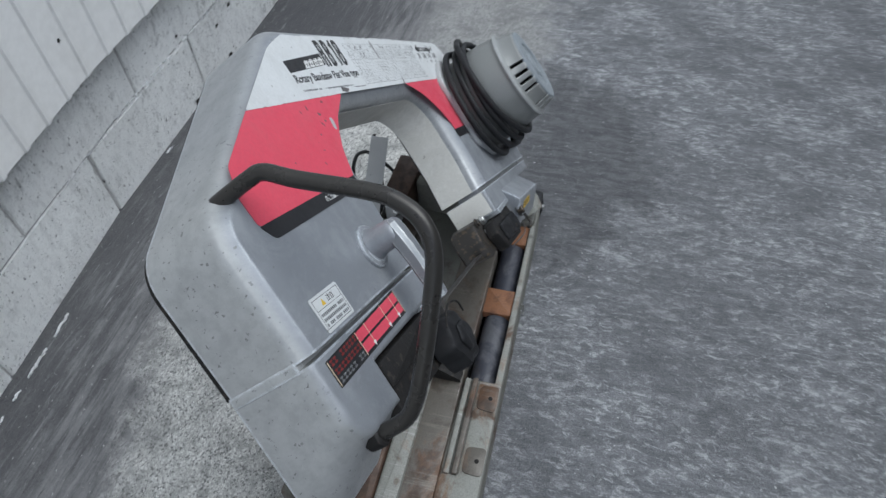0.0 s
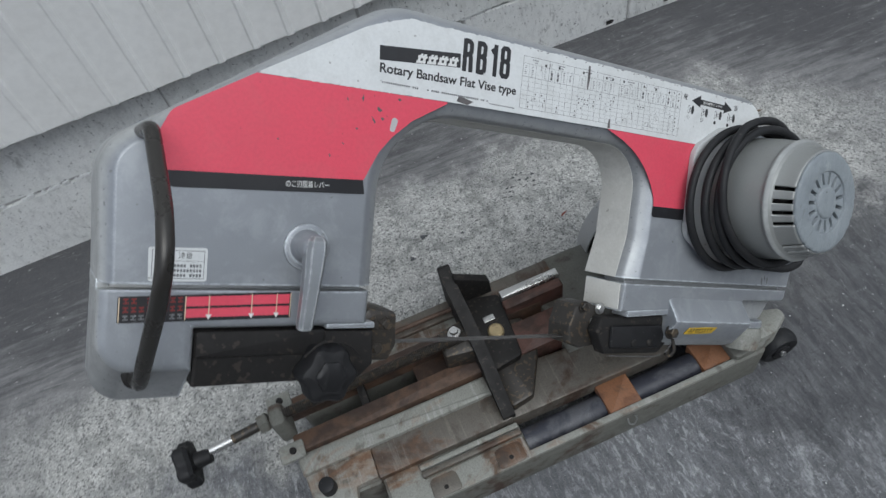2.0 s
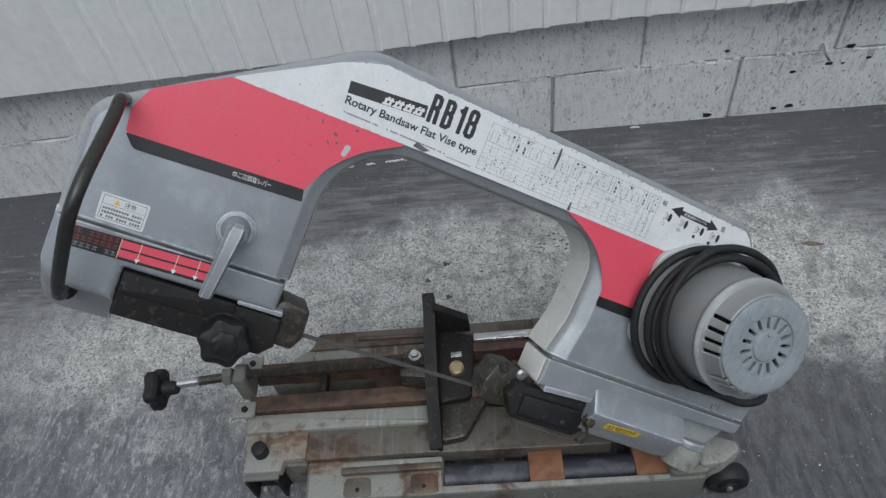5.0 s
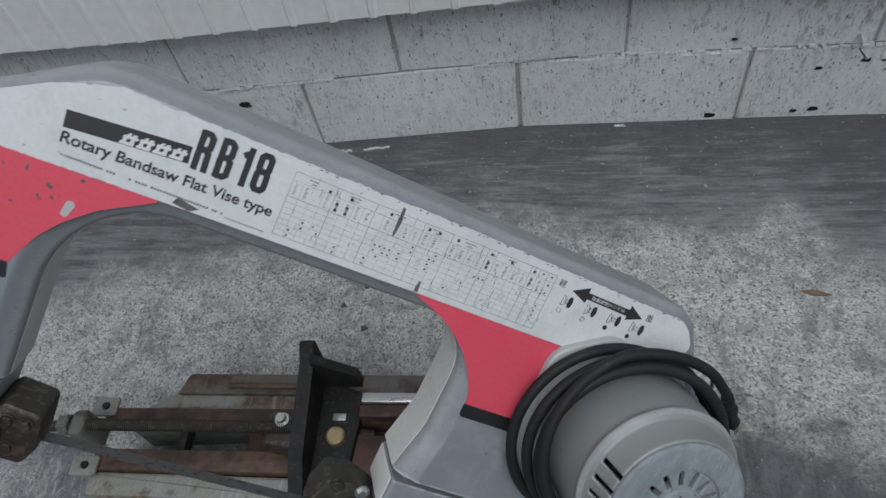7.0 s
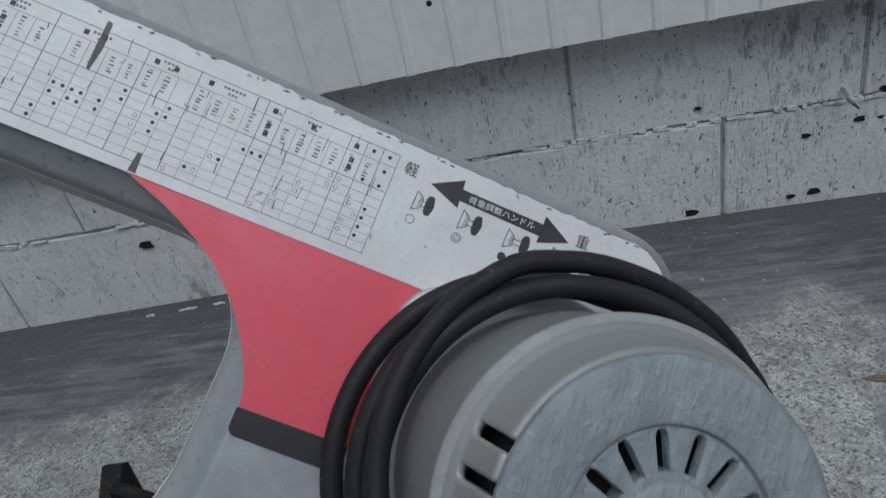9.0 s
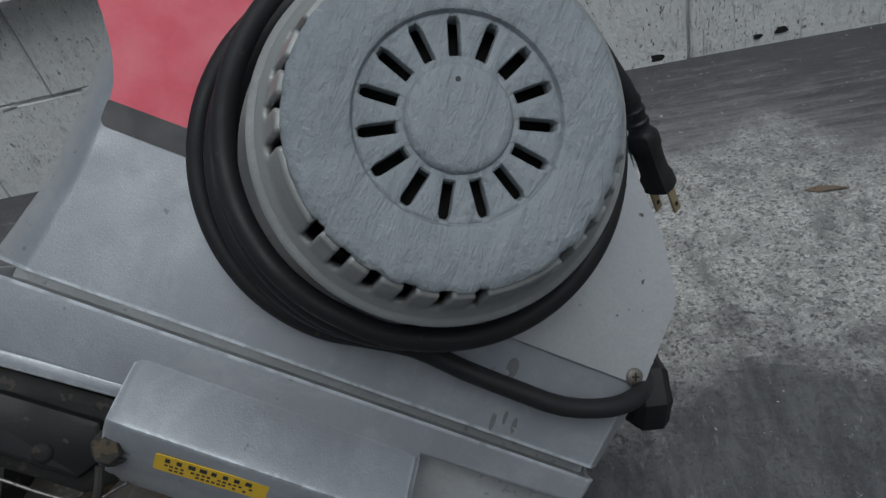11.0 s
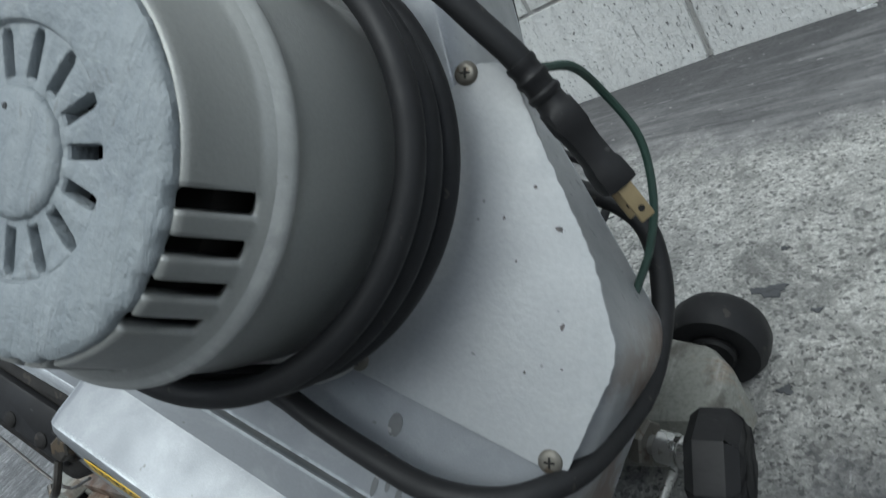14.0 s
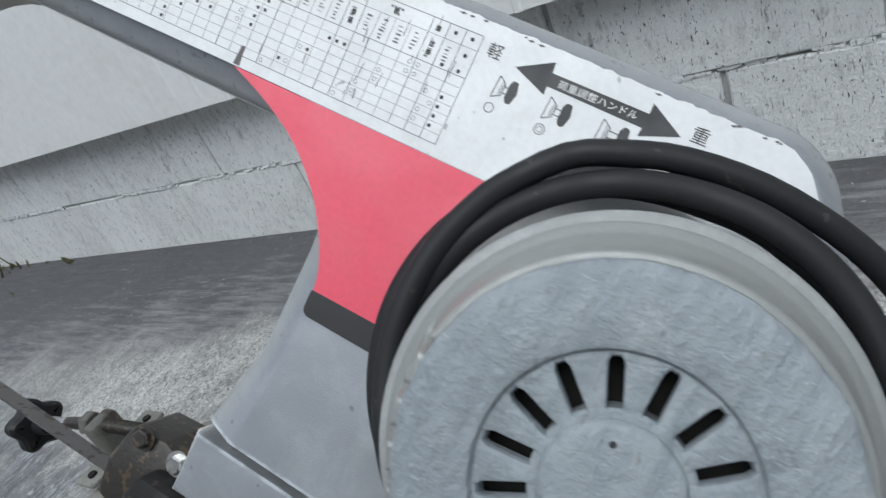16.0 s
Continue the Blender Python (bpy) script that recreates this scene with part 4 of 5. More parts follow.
    lettering("lettering", "軽", 7, 7, (-202, 526.5), PRINT, white, ARM, zz)
    lettering("lettering", "重", 7, 7, (-105.5, 526), PRINT, white, ARM, zz)
    icons = bmesh.new()
    a0, a1 = z1 + 0.04, z1 + 0.1

    def pen(*pts, w=0.45):
        left, right = stroke(pts, w)
        join_into(icons, film([tuple(p) for p in right] + [tuple(p) for p in reversed(left)], a0, a1))

    for i, neck in enumerate((0.8, 1.8, 3.4, 4.6)):
        u, v = -192 + 25.2 * i, 511.4
        pen((u, v - 0.6), (u + 0.5, v + 9.6))
        pen((u, v - 0.6), (u + 4.2, v + 1.6))
        pen((u + 0.5, v + 9.6), (u + 4.4, v + 6.9))
        pen((u + 4.2, v + 1.6), (u + 4.4, v + 6.9))
        pen((u + 2.6, v + 1.6), (u + 2.9, v + 7.4), w=0.3)
        pen((u + 3.4, v + 1.8), (u + 3.7, v + 7.0), w=0.3)
        pen((u + 4.3, v + 2.8), (u + 5.4 + neck, v + 2.8))
        pen((u + 4.4, v + 5.6), (u + 5.4 + neck, v + 5.6))
        x = u + 5.2 + neck
        join_into(icons, film(rounded([(x, v + 1.2, 1), (x + 1.2, v - 1, 1), (x + 3.6, v - 0.8, 1.2), (x + 5.0, v + 4.3, 4), (x + 3.8, v + 9.6, 1.2), (x + 1.2, v + 9.6, 1), (x, v + 7.4, 1)], 3), a0, a1 + 0.02))
        for r1, r2 in (((2.4, 2.0),), ((2.6, 2.2), (1.5, 1.15)), ((2.3, 0.05),), ((2.3, 0.05),))[i]:
            lp = [[(p[0] * MM, p[1] * MM, a1 * MM) for p in disc_poly(u + 1.5, v - 5.4, r, 20)] for r in (r1, r2)]
            join_into(icons, loft(lp, False, False))
    tagged(arm("picture_print", icons, PRINT, "small printed handle pictures", white), kind="stuff")
    # scuffs
    for u, v, a, b, t in ((-607, 456, 3.4, 2.6, 0.4), (-612, 446, 2.6, 3.6, 1.0), (-603, 448, 2.2, 1.8, 0.2), (-587, 468, 2.4, 1.6, 0), (-624, 464, 1.4, 3.4, 0), (-628, 436, 1.8, 1.2, 0), (-639, 461, 1.2, 1.6, 0.5), (-700, 418, 1.4, 1.0, 0), (-640, 421, 1.6, 1.0, 0.5), (-652, 409, 1.2, 1.8, 0.3)):
        arm("scuff_mark", film([(u + 0.75 * a * (1 + 0.25 * math.sin(3 * w + u)) * math.cos(w + t), v + 0.75 * b * (1 + 0.25 * math.cos(4 * w)) * math.sin(w)) for w in (2 * math.pi * i / 18 for i in range(18))], z1 + 0.01, z1 + 0.06), SMUDGE, "", red)
    chips = bmesh.new()
    join_into(chips, film(rounded([(-595, 438, 2), (-590, 437, 2), (-586, 450, 3), (-593, 451, 3)], 3), z1 + 0.02, z1 + 0.08))
    arm("bare_patch", chips, SILVER_DULL, "bare silver patch", red)
    for pts in ([(-525, 476), (-512, 474), (-505, 478), (-515, 480), (-522, 482)], [(-357, 513), (-355.5, 526), (-356.5, 539), (-359, 539.5), (-359, 526), (-358.5, 514)],
                [(-322, 476), (-318, 476), (-319, 486), (-321, 486)]):
        arm("tear_mark", film(pts, z1 + 0.06, z1 + 0.12), SMUDGE, "dark tear", white)
    # thin dark scratches across the table and chips along the upper edge
    rng = random.Random(21)
    marks = bmesh.new()
    for i in range(34):
        u, v, h = rng.uniform(-440, -205), rng.uniform(484, 530), rng.uniform(2, 9)
        lean, w = rng.uniform(-0.12, 0.12), rng.uniform(0.25, 0.6)
        join_into(marks, film([(u, v), (u + w, v + 0.3), (u + w * 0.8 + lean * h, v + h), (u + lean * h, v + h * 0.9)], z1 + 0.1, z1 + 0.14 + i * 0.002))
    for i in range(30):
        u = rng.uniform(-460, -70)
        v = 543.5 - max(0, u + 290) * 0.0197 - rng.uniform(0.6, 1.8)
        a = rng.uniform(0.6, 2.2)
        join_into(marks, film([(u - a, v), (u, v - 0.5), (u + a, v + 0.1), (u + a * 0.3, v + 0.7)], z1 + 0.1, z1 + 0.14 + i * 0.002))
    tagged(arm("scratch", marks, SMUDGE, "thin dark scratches", white), kind="stuff")
    # notice on the lower cover
    note = arm("notice_label", film(rounded([(-797, 292.5, 2), (-751.5, 293, 2), (-752, 321, 2), (-798, 320.5, 2)], 3), 0.2, 0.6), WHITE_FILM, "small white notice with thin frame and print")
    r = [(-795, 295, -754, 295.5), (-795, 318, -754, 318.5), (-795, 295, -794.5, 318.5), (-754.5, 295, -754, 318.5), (-795, 309.5, -754, 309.9)]
    rng = random.Random(3)
    for v in (304.6, 300.6, 296.6):
        r += [(-793 + i * 2.5, v, -791.2 + i * 2.5, v + 2.4) for i in range(15) if rng.random() < 0.88]
    arm("fine_print", bars(r, 0.62, 0.7), FADED, "illegible grey print", note)
    lettering("lettering", "注意", 5.2, 11, (-775, 311.6), PRINT, note, ARM, 0.66)
    arm("warning_sign", film([(-784.6, 311.3), (-778.6, 311.3), (-781.6, 316.7)], 0.62, 0.7), YELLOW_FILM, "small yellow warning triangle", note)
    # size scale on the ledge
    tape = arm("scale_tape", film(rounded([(-818, 258, 1), (-676, 261, 1), (-677, 284.5, 1), (-818, 279.5, 1)], 2), -1.8, -1.4), BLACK_FILM, "black scale strip with red bands and white ticks")
    def skew(u):
        return 258 + (u + 818) * 0.021, 279.5 + (u + 818) * 0.035

    def on_tape(u0, u1, a, b):
        """A patch of the strip between the fractions a and b of its width."""
        (l0, h0), (l1, h1) = skew(u0), skew(u1)
        return [(u0, l0 + (h0 - l0) * a), (u1, l1 + (h1 - l1) * a), (u1, l1 + (h1 - l1) * b), (u0, l0 + (h0 - l0) * b)]

    for a, b in ((0.56, 0.92), (0.13, 0.47)):
        arm("red_band", film(on_tape(-766, -678, a, b), -1.38, -1.3), RED_FILM, "red band", tape)
    for u in (-767, -748, -712, -690, -677.5, -817.4):
        arm("tick_line", film(on_tape(u, u + 0.9, 0.05, 0.96), -1.28, -1.2), GOLD_PRINT, "cream tick line", tape)
    for u in (-747.5, -711.5, -689.5):
        v = skew(u)[0] + 0.6
        arm("tick_arrow", film([(u - 2.6, v + 4.6), (u + 2.6, v + 4.6), (u, v)][::-1], -1.28, -1.18), WHITE_PRINT, "", tape)
    for row, (a, b) in enumerate(((0.72, 0.93), (0.40, 0.60), (0.10, 0.29))):
        chars = bmesh.new()
        for i in range(8):
            if (i * 7 + row * 3) % 9 == 5:
                continue
            u = -814 + i * 5.9
            join_into(chars, film(on_tape(u, u + 4.2, a, a + (b - a) * 0.28), -1.38, -1.3))
            join_into(chars, film(on_tape(u, u + 4.0, b - (b - a) * 0.3, b), -1.38, -1.3))
            join_into(chars, film(on_tape(u + 1.4, u + 2.6, a + (b - a) * 0.3, b - (b - a) * 0.32), -1.38, -1.3))
        arm("fine_print", chars, FADED if row == 2 else DULL_RED, "illegible print", tape)


def stroke(points, w):
    """A flat pen stroke of width w along points (millimetres)."""
    pts = [Vector(p) for p in points]
    left, right = [], []
    for i, p in enumerate(pts):
        a = (p - pts[i - 1]).normalized() if i else (pts[1] - p).normalized()
        b = (pts[i + 1] - p).normalized() if i < len(pts) - 1 else a
        m = (Vector((-a.y, a.x)) + Vector((-b.y, b.x))).normalized()
        k = w / 2 / max(0.5, m.dot(Vector((-a.y, a.x))))
        left.append(p + m * k)
        right.append(p - m * k)
    return left, right


def model_letters():
    h, w = 31.5, 4.9
    top = [(2, h - 2), (7.2, h - 2), (9.6, h - 4.4), (9.6, 19.4), (7.2, 16.9), (2, 16.9)]
    bottom = [(2, 16.9), (7.4, 16.9), (9.8, 14.4), (9.8, 4.4), (7.4, 2), (2, 2)]
    ring_a = [(6.2, h - 2), (8.2, h - 2), (9.8, h - 4), (9.8, 19), (8, 16.7), (4, 16.7), (2.3, 19), (2.3, h - 4), (4, h - 2), (6.3, h - 2)]
    ring_b = [(6.2, 16.7), (8.3, 16.7), (10, 14.4), (10, 4.2), (8.2, 2), (3.9, 2), (2.1, 4.2), (2.1, 14.4), (3.8, 16.7), (6.3, 16.7)]
    glyphs = (((2.4, 0), (2.4, h)), top, ((7.0, 17), (9.3, 14.6), (9.9, 0))), (((2.4, 0), (2.4, h)), top, bottom), (((6.4, 0), (6.4, h)), ((1.4, 23.4), (6.6, 27.2))), (ring_a, ring_b)
    bm = bmesh.new()
    x, lift = 0.0, 0.0
    for g, adv in zip(glyphs, (16.2, 16.2, 12.6, 14)):
        for st in g:
            lift += 0.006
            left, right = stroke(st, w)
            lv = [bm.verts.new(((p.x + x) * MM, p.y * MM, lift * MM)) for p in left]
            rv = [bm.verts.new(((p.x + x) * MM, p.y * MM, lift * MM)) for p in right]
            for i in range(len(lv) - 1):
                bm.faces.new((rv[i], rv[i + 1], lv[i + 1], lv[i]))
        x += adv
    return bm


TABLE_ROWS = (
    ".........................x....x..................oo.....",
    ".........................x...xx........xxx.......oo.....",
    "..................xxxx.x...o.x................o.....o.x.",
    "....x.x...........x.xx.x...o.x......ox........o......ox.",
    "....x..x...........x........................o.......o.x.",
    "..x........x.....x................xo........o.......o.x.",
    "..x........x.....x..............o.........o.............")


def build_table(white, z):
    """The printed blade table: ruled lines, heads and dots."""
    rng = random.Random(11)
    u0, u1, v0, v1 = -448.4, -206.5, 480.8, 534.0
    cols, row, mid, top = 28, 4.65, 513.4, 526.8
    step = (u1 - u0) / cols
    lines = [(u0, v, u1, v + t) for v, t in ((v0, 0.35), (v1, 0.35), (mid, 0.35), (top, 0.22))]
    heavy = (0, 4, 8, 13, 16, 20, 21, 25, 26, 27, 28)
    for i in range(cols + 1):
        u = u0 + i * step
        lines.append((u, v0, u + (0.36 if i in heavy else 0.18), v1 if i in heavy else top))
    thin = [(u0, v0 + row * j, u1, v0 + row * j + 0.18) for j in range(1, 7)]
    table = arm("table_ruling", bars(lines, z, z + 0.08), FADED, "thin ruled table lines", white)
    arm("table_ruling", bars(thin, z, z + 0.06), FADED, "thin ruled table lines", white)
    # upright small print under each head
    heads = []
    for i in range(cols):
        u = u0 + i * step + 2.6
        if rng.random() < 0.85:
            v = mid + 1.6 + rng.uniform(0, 2)
            while v < top - 2:
                heads.append((u + rng.uniform(0, 0.7), v, u + rng.uniform(1.8, 3.2), v + rng.uniform(0.4, 1.0)))
                v += rng.uniform(1.4, 2.2)
    for a, b in zip(heavy[:-1], heavy[1:]):
        if b - a > 2:
            u = u0 + (a + b) / 2 * step - 5
            heads += [(u + 1.9 * i, top + 4.2, u + 1.9 * i + 1.3, top + 5.4) for i in range(rng.randrange(4, 7))]
            heads += [(u + 3 + 1.7 * i, top + 1.6, u + 3 + 1.7 * i + 1.2, top + 2.8) for i in range(rng.randrange(2, 4))]
    tagged(arm("heading_print", bars(heads, z, z + 0.08), FADED, "illegible table headings", table), kind="stuff")
    dark = [(u0 + c * step + dx, v, u0 + c * step + dx + 2.4, v + 2.6) for c, dx, v in ((20, 3, 517), (20, 3, 521), (20, 3.4, 529), (25, 3, 517), (25, 3, 521), (25, 3, 528.6), (4, 3, 515), (4, 3, 520), (5, 3, 515), (5, 3, 520), (3, 3, 527.5), (5, 4, 528), (9, 4, 529), (10, 4, 529), (13, 4, 529), (14, 5, 529), (16, 5, 529.5), (22, 6, 529))]
    tagged(arm("heading_print", bars(dark, z, z + 0.08), PRINT, "darker table headings", table), kind="stuff")
    dots = bmesh.new()
    rings = bmesh.new()
    for j, text in enumerate(reversed(TABLE_ROWS)):
        for c, ch in enumerate(text):
            u, v = u0 + (c + 0.5) * step / 2, v0 + row * (j + 0.5)
            if ch == "x":
                join_into(dots, film(disc_poly(u, v, 0.95, 10), z, z + 0.08))
            elif ch == "o":
                a, b = disc_poly(u, v, 1.15, 12), disc_poly(u, v, 0.85, 12)
                join_into(rings, loft([[(x * MM, y * MM, (z + 0.06) * MM) for x, y in lp] for lp in (a, b)], False, False))
    for c, v in ((26.5, 531), (27.5, 531), (27.5, 523), (26.5, 515.4), (27.5, 515.4)):
        join_into(dots, film(disc_poly(u0 + c * step, v, 1.0, 10), z, z + 0.08))
    tagged(arm("dot_print", dots, PRINT, "black table dots", table), kind="stuff")
    tagged(arm("circle_print", rings, FADED, "open table circles", table), kind="stuff")


def build_handles():
    pts = [(-806, 411, -12), (-806, 412, 20), (-805, 410, 33), (-804, 394, 50), (-803, 362, 88), (-803, 346, 102), (-803, 326, 109), (-803, 303, 103), (-803, 270, 77), (-803, 240, 50), (-802, 222, 31), (-801, 213, 14), (-801, 212, -18)]
    h = arm("carry_handle", tube(pts, 6.2, 16, 6), HANDLE_IRON, "bent black-brown iron carrying handle")
    arm("bolt_boss", rod((-801, 212, -20), (-801, 212, -5), 10, 18, 2), BLACK_IRON, "", h)
    # blade release lever on a round washer
    lv = arm("blade_lever", turned([(0.01, 33), (8, 33), (11, 31), (12.6, 27), (13.4, 12), (14.6, 6.5), (15.2, 5)], 40), SILVER, "silver cast blade-release lever")
    lv.data.transform(Matrix.Translation((-0.668, 0.3265, 0)))
    ring = turned([(0.01, 5.2), (15.4, 5.2), (16.0, 4.0), (18.6, 3.8), (20.6, 2.6), (21.2, 0)], 48)
    ring.transform(Matrix.Translation((-0.667, 0.3255, 0)))
    arm("washer", ring, SILVER, "round raised washer", lv)
    loops = []
    for v, w, t, zc in ((338, 5, 5, 27), (334, 8.4, 7.5, 28), (326, 9.4, 8, 29.5), (310, 8.4, 7.6, 32), (296, 7.6, 7.2, 33.5), (270, 6.8, 6.4, 35), (261, 6.6, 6, 35.4), (258.5, 6.0, 5.4, 35.4), (257.4, 4.4, 4, 35.4)):
        uc = -669 - (326 - v) * 0.10
        loops.append([((uc + x * w) * MM, v * MM, (zc + y * t) * MM) for x, y in ((-1, -0.7), (-0.7, -1), (0.7, -1), (1, -0.7), (1, 0.45), (0.62, 1), (-0.62, 1), (-1, 0.45))])
    arm("lever_grip", loft(loops), LEVER_PAINT, "worn lever arm", lv, sharp=25)


def build_blade_gear():
    # sliding guide arm, left
    bar = arm("guide_slide", slab(rounded([(-757, 199, 3), (-600, 199, 3), (-586, 212, 3), (-588, 246, 3), (-757, 249, 3)], 4), -62, -9, 3), BLACK_IRON, "black sliding blade-guide bar")
    arm("slide_rib", block(-756, -640, 226, 249, -9, -4, 2), BLACK_IRON, "", bar)
    arm("edge_strip", block(-640, -590, 249, 255, -30, -4, 1.5), SILVER, "worn bright edge", bar)
    k = arm("clamp_knob", shell([(x - 640, y + 210) for x, y in lobed(28.5, 6, 4.5)], [(3, -8), (0, -5), (0, 12), (2.5, 16), (8, 18)]), BLACK_PLASTIC, "black six-lobed clamp knob")
    k2 = shell([(x - 640, y + 210) for x, y in lobed(15, 6, 2)], [(0, 16), (0, 20), (3, 22)])
    arm("knob_top", k2, BLACK_PLASTIC, "", k)
    arm("wire_lever", tube([(-668, 230, 20), (-652, 244, 24), (-628, 240, 24), (-612, 226, 18)], 1.0, 8, 3), BLACK_IRON, "thin bent wire", k)
    g = arm("left_guide", slab(rounded([(-604, 214, 4), (-566, 212, 6), (-558, 228, 6), (-560, 262, 6), (-592, 266, 5), (-604, 252, 4)], 4), -66, -16, 4), GREASY, "greasy blade guide block")
    for u, v in ((-586, 250), (-572, 250), (-580, 226)):
        arm("bolt", hexbolt(u, v, -16, 5.5, 4), GREASY, "", g)
    # the blade
    bl = bmesh.new()
    v_, nn = 225, -45
    vs = [(-640, v_ + 2), (-566, v_), (-320, v_), (-285, v_ + 1)]
    loops = [[(u * MM, (v + s * 0.6) * MM, (nn + w * 6.5) * MM) for s, w in ((-1, -1), (1, -1), (1, 1), (-1, 1))] for u, v in vs]
    arm("saw_blade", loft(loops), BLADE, "dull narrow steel saw blade")
    rg = arm("right_guide", slab(rounded([(-318, 218, 5), (-298, 212, 4), (-264, 216, 4), (-260, 258, 5), (-288, 268, 5), (-312, 266, 7), (-320, 240, 6)], 4), -70, -28, 4), GREASY, "greasy blade guide block with hex bolts")
    for u, v, m in ((-301, 264, GREASY), (-275, 262, STEEL), (-281, 245, STEEL)):
        arm("bolt", hexbolt(u, v, -27, 5.5, 5), m, "", rg)
    gd = arm("blade_cover", slab(rounded([(-292, 236, 4), (-275, 208, 5), (-180, 206, 6), (-160, 224, 5), (-166, 256, 4), (-285, 254, 4)], 4), -30, -10, 4), BLACK_IRON, "black blade cover")
    arm("cover_channel", slab(rounded([(-270, 216, 3), (-185, 214, 3), (-176, 228, 3), (-184, 244, 3), (-272, 244, 3)], 3), -12, -5, 3), BLACK_PLASTIC, "", gd)
    arm("cover_edge", tube([(-272, 207, -8), (-225, 204.5, -7), (-180, 204.5, -6), (-162, 220, -5)], 0.9, 8, 4), BLADE, "worn edge", gd)
    for u in (-232, -204):
        arm("screw", screw_head(u, 222, -5, 5), BLACK_IRON, "", gd)
    arm("hook_bolt", hexbolt(-174, 236, 0, 7, 9), GREASY, "greasy hook bolt")
    arm("hook", tube([(-175, 228, 6), (-171, 214, 7), (-175, 206, 4), (-181, 208, 2)], 2.2, 8, 4), GREASY, "bent greasy hook")


def hexbolt(u, v, z, r, h):
    bm = shell([(u + r * math.cos(a), v + r * math.sin(a)) for a in (math.pi / 3 * i for i in range(6))], [(0, z), (0, z + h - 1), (0.9, z + h)])
    join_into(bm, turned_at(u, v, [(r * 1.35, z + 1.2), (r * 1.35, z + 0.2)]))
    return bm


def turned_at(u, v, prof):
    bm = turned([(0.01, prof[0][1])] + prof, 18)
    bm.transform(Matrix.Translation((u * MM, v * MM, 0)))
    return bm


MOTOR = ARM @ Matrix.Translation((-0.083, 0.416, 0))
HOUSING = MOTOR @ Matrix.Diagonal((1, 1, 0.99, 1))


def build_motor():
    vents = [170.8, 183.3, 195.7, 207.7, 238, 250, 262, 274, 286, 298, 330, 342, 354, 366]
    prof = [(76, 4), (76, 40), (74.8, 64), (72.0, 86), (71.4, 90.5), (72.6, 93), (72.6, 96), (70.6, 98.6), (67.8, 100.2), (66.4, 101.6), (62.6, 119), (61.9, 122), (60.9, 124.2)]
    steps = 240
    bm = bmesh.new()
    rings = [[bm.verts.new((r * MM * math.cos(2 * math.pi * i / steps), r * MM * math.sin(2 * math.pi * i / steps), z * MM)) for i in range(steps)] for r, z in prof]
    for j in range(len(prof) - 1):
        for i in range(steps):
            a = 360 * (i + 0.5) / steps
            if j >= 9 and any(abs((a - v + 180) % 360 - 180) < 2.3 for v in vents):
                continue
            k = (i + 1) % steps
            bm.faces.new((rings[j][i], rings[j][k], rings[j + 1][k], rings[j + 1][i]))
    body = part("motor_housing", finish(bm), MOTOR_BODY, saw, "round grey-painted motor housing with vent slots", HOUSING, sharp=40)
    so = body.modifiers.new("thickness", "SOLIDIFY")
    so.thickness, so.offset = 0.005, -1
    part("housing_rib", turned([(71.2, 91.4), (72.6, 92.2), (73.7, 93.4), (74.0, 94.8), (73.5, 96.2), (72.2, 97.4), (70.4, 98.8)], 160), RIM_PAINT, body, "raised rim of the housing, paint rubbed pale", HOUSING)
    cap = turned([(54, 121), (59.0, 122.0), (59.7, 123.6), (59.3, 125.6), (58.0, 126.7), (55.5, 127.3), (47, 127.7), (38.4, 128), (37, 127.4), (36.2, 125.8)], 200)
    for vert in cap.verts:
        r, a = math.hypot(vert.co.x, vert.co.y), math.degrees(math.atan2(vert.co.y, vert.co.x)) % 360
        if r > 0.0575:
            worn = 1 + 0.010 * noise.noise((a * 0.09, 1, r * 300)) + 0.008 * noise.noise((a * 0.45, 5, 2))
            if any(abs((a - v + 180) % 360 - 180) < 2.6 for v in vents if v > 230):
                worn -= 0.016
            vert.co.x, vert.co.y = vert.co.x * worn, vert.co.y * worn
        elif 0.04 < r:
            vert.co.z += 0.0003 * noise.noise((vert.co.x * 60, vert.co.y * 60, 0))
    part("end_cap", cap, MOTOR_CAP, body, "flat bluish-grey end cap with a chipped rim")
    part("inner_can", turned([(58, 20), (57, 108), (40, 112), (0.01, 112)], 64), CAVITY_SHADE, body, "dark inside")
    # fan grille: hub and spokes
    grille = turned([(36.6, 125.6), (35.2, 125.2), (34.6, 124), (34.6, 118)], 96)
    join_into(grille, turned([(19.0, 116), (19.3, 125.2), (18.9, 126.4), (17.9, 127.4), (16.1, 127.8), (0.01, 127.8)], 64))
    join_into(grille, turned([(21.6, 116), (21.6, 124.6), (20.9, 125.4), (18.8, 125.4)], 64))
    count = 15
    for i in range(count):
        a = 360 / count * (i + 0.5) + 113
        sp = shell(rounded([(18, -3.6, 1), (21.6, -2.5, 2.5), (32.8, -4.85, 3), (36, -7.3, 1), (36, 7.3, 1), (32.8, 4.85, 3), (21.6, 2.5, 2.5), (18, 3.6, 1)], 5), [(0, 120.5), (0, 124.9), (0.3, 125.5), (0.8, 125.7)])
        sp.transform(Matrix.Rotation(radians(a), 4, "Z"))
        join_into(grille, sp)
    g = part("fan_grille", grille, MOTOR_CAP, body, "cast fan grille with fifteen slots", HOUSING)
    part("centre_mark", turned([(0.01, 128.15), (0.9, 128.1), (1.0, 127.8)], 10), PRINT, g, "", HOUSING @ Matrix.Translation((-0.005, 0.012, 0)))
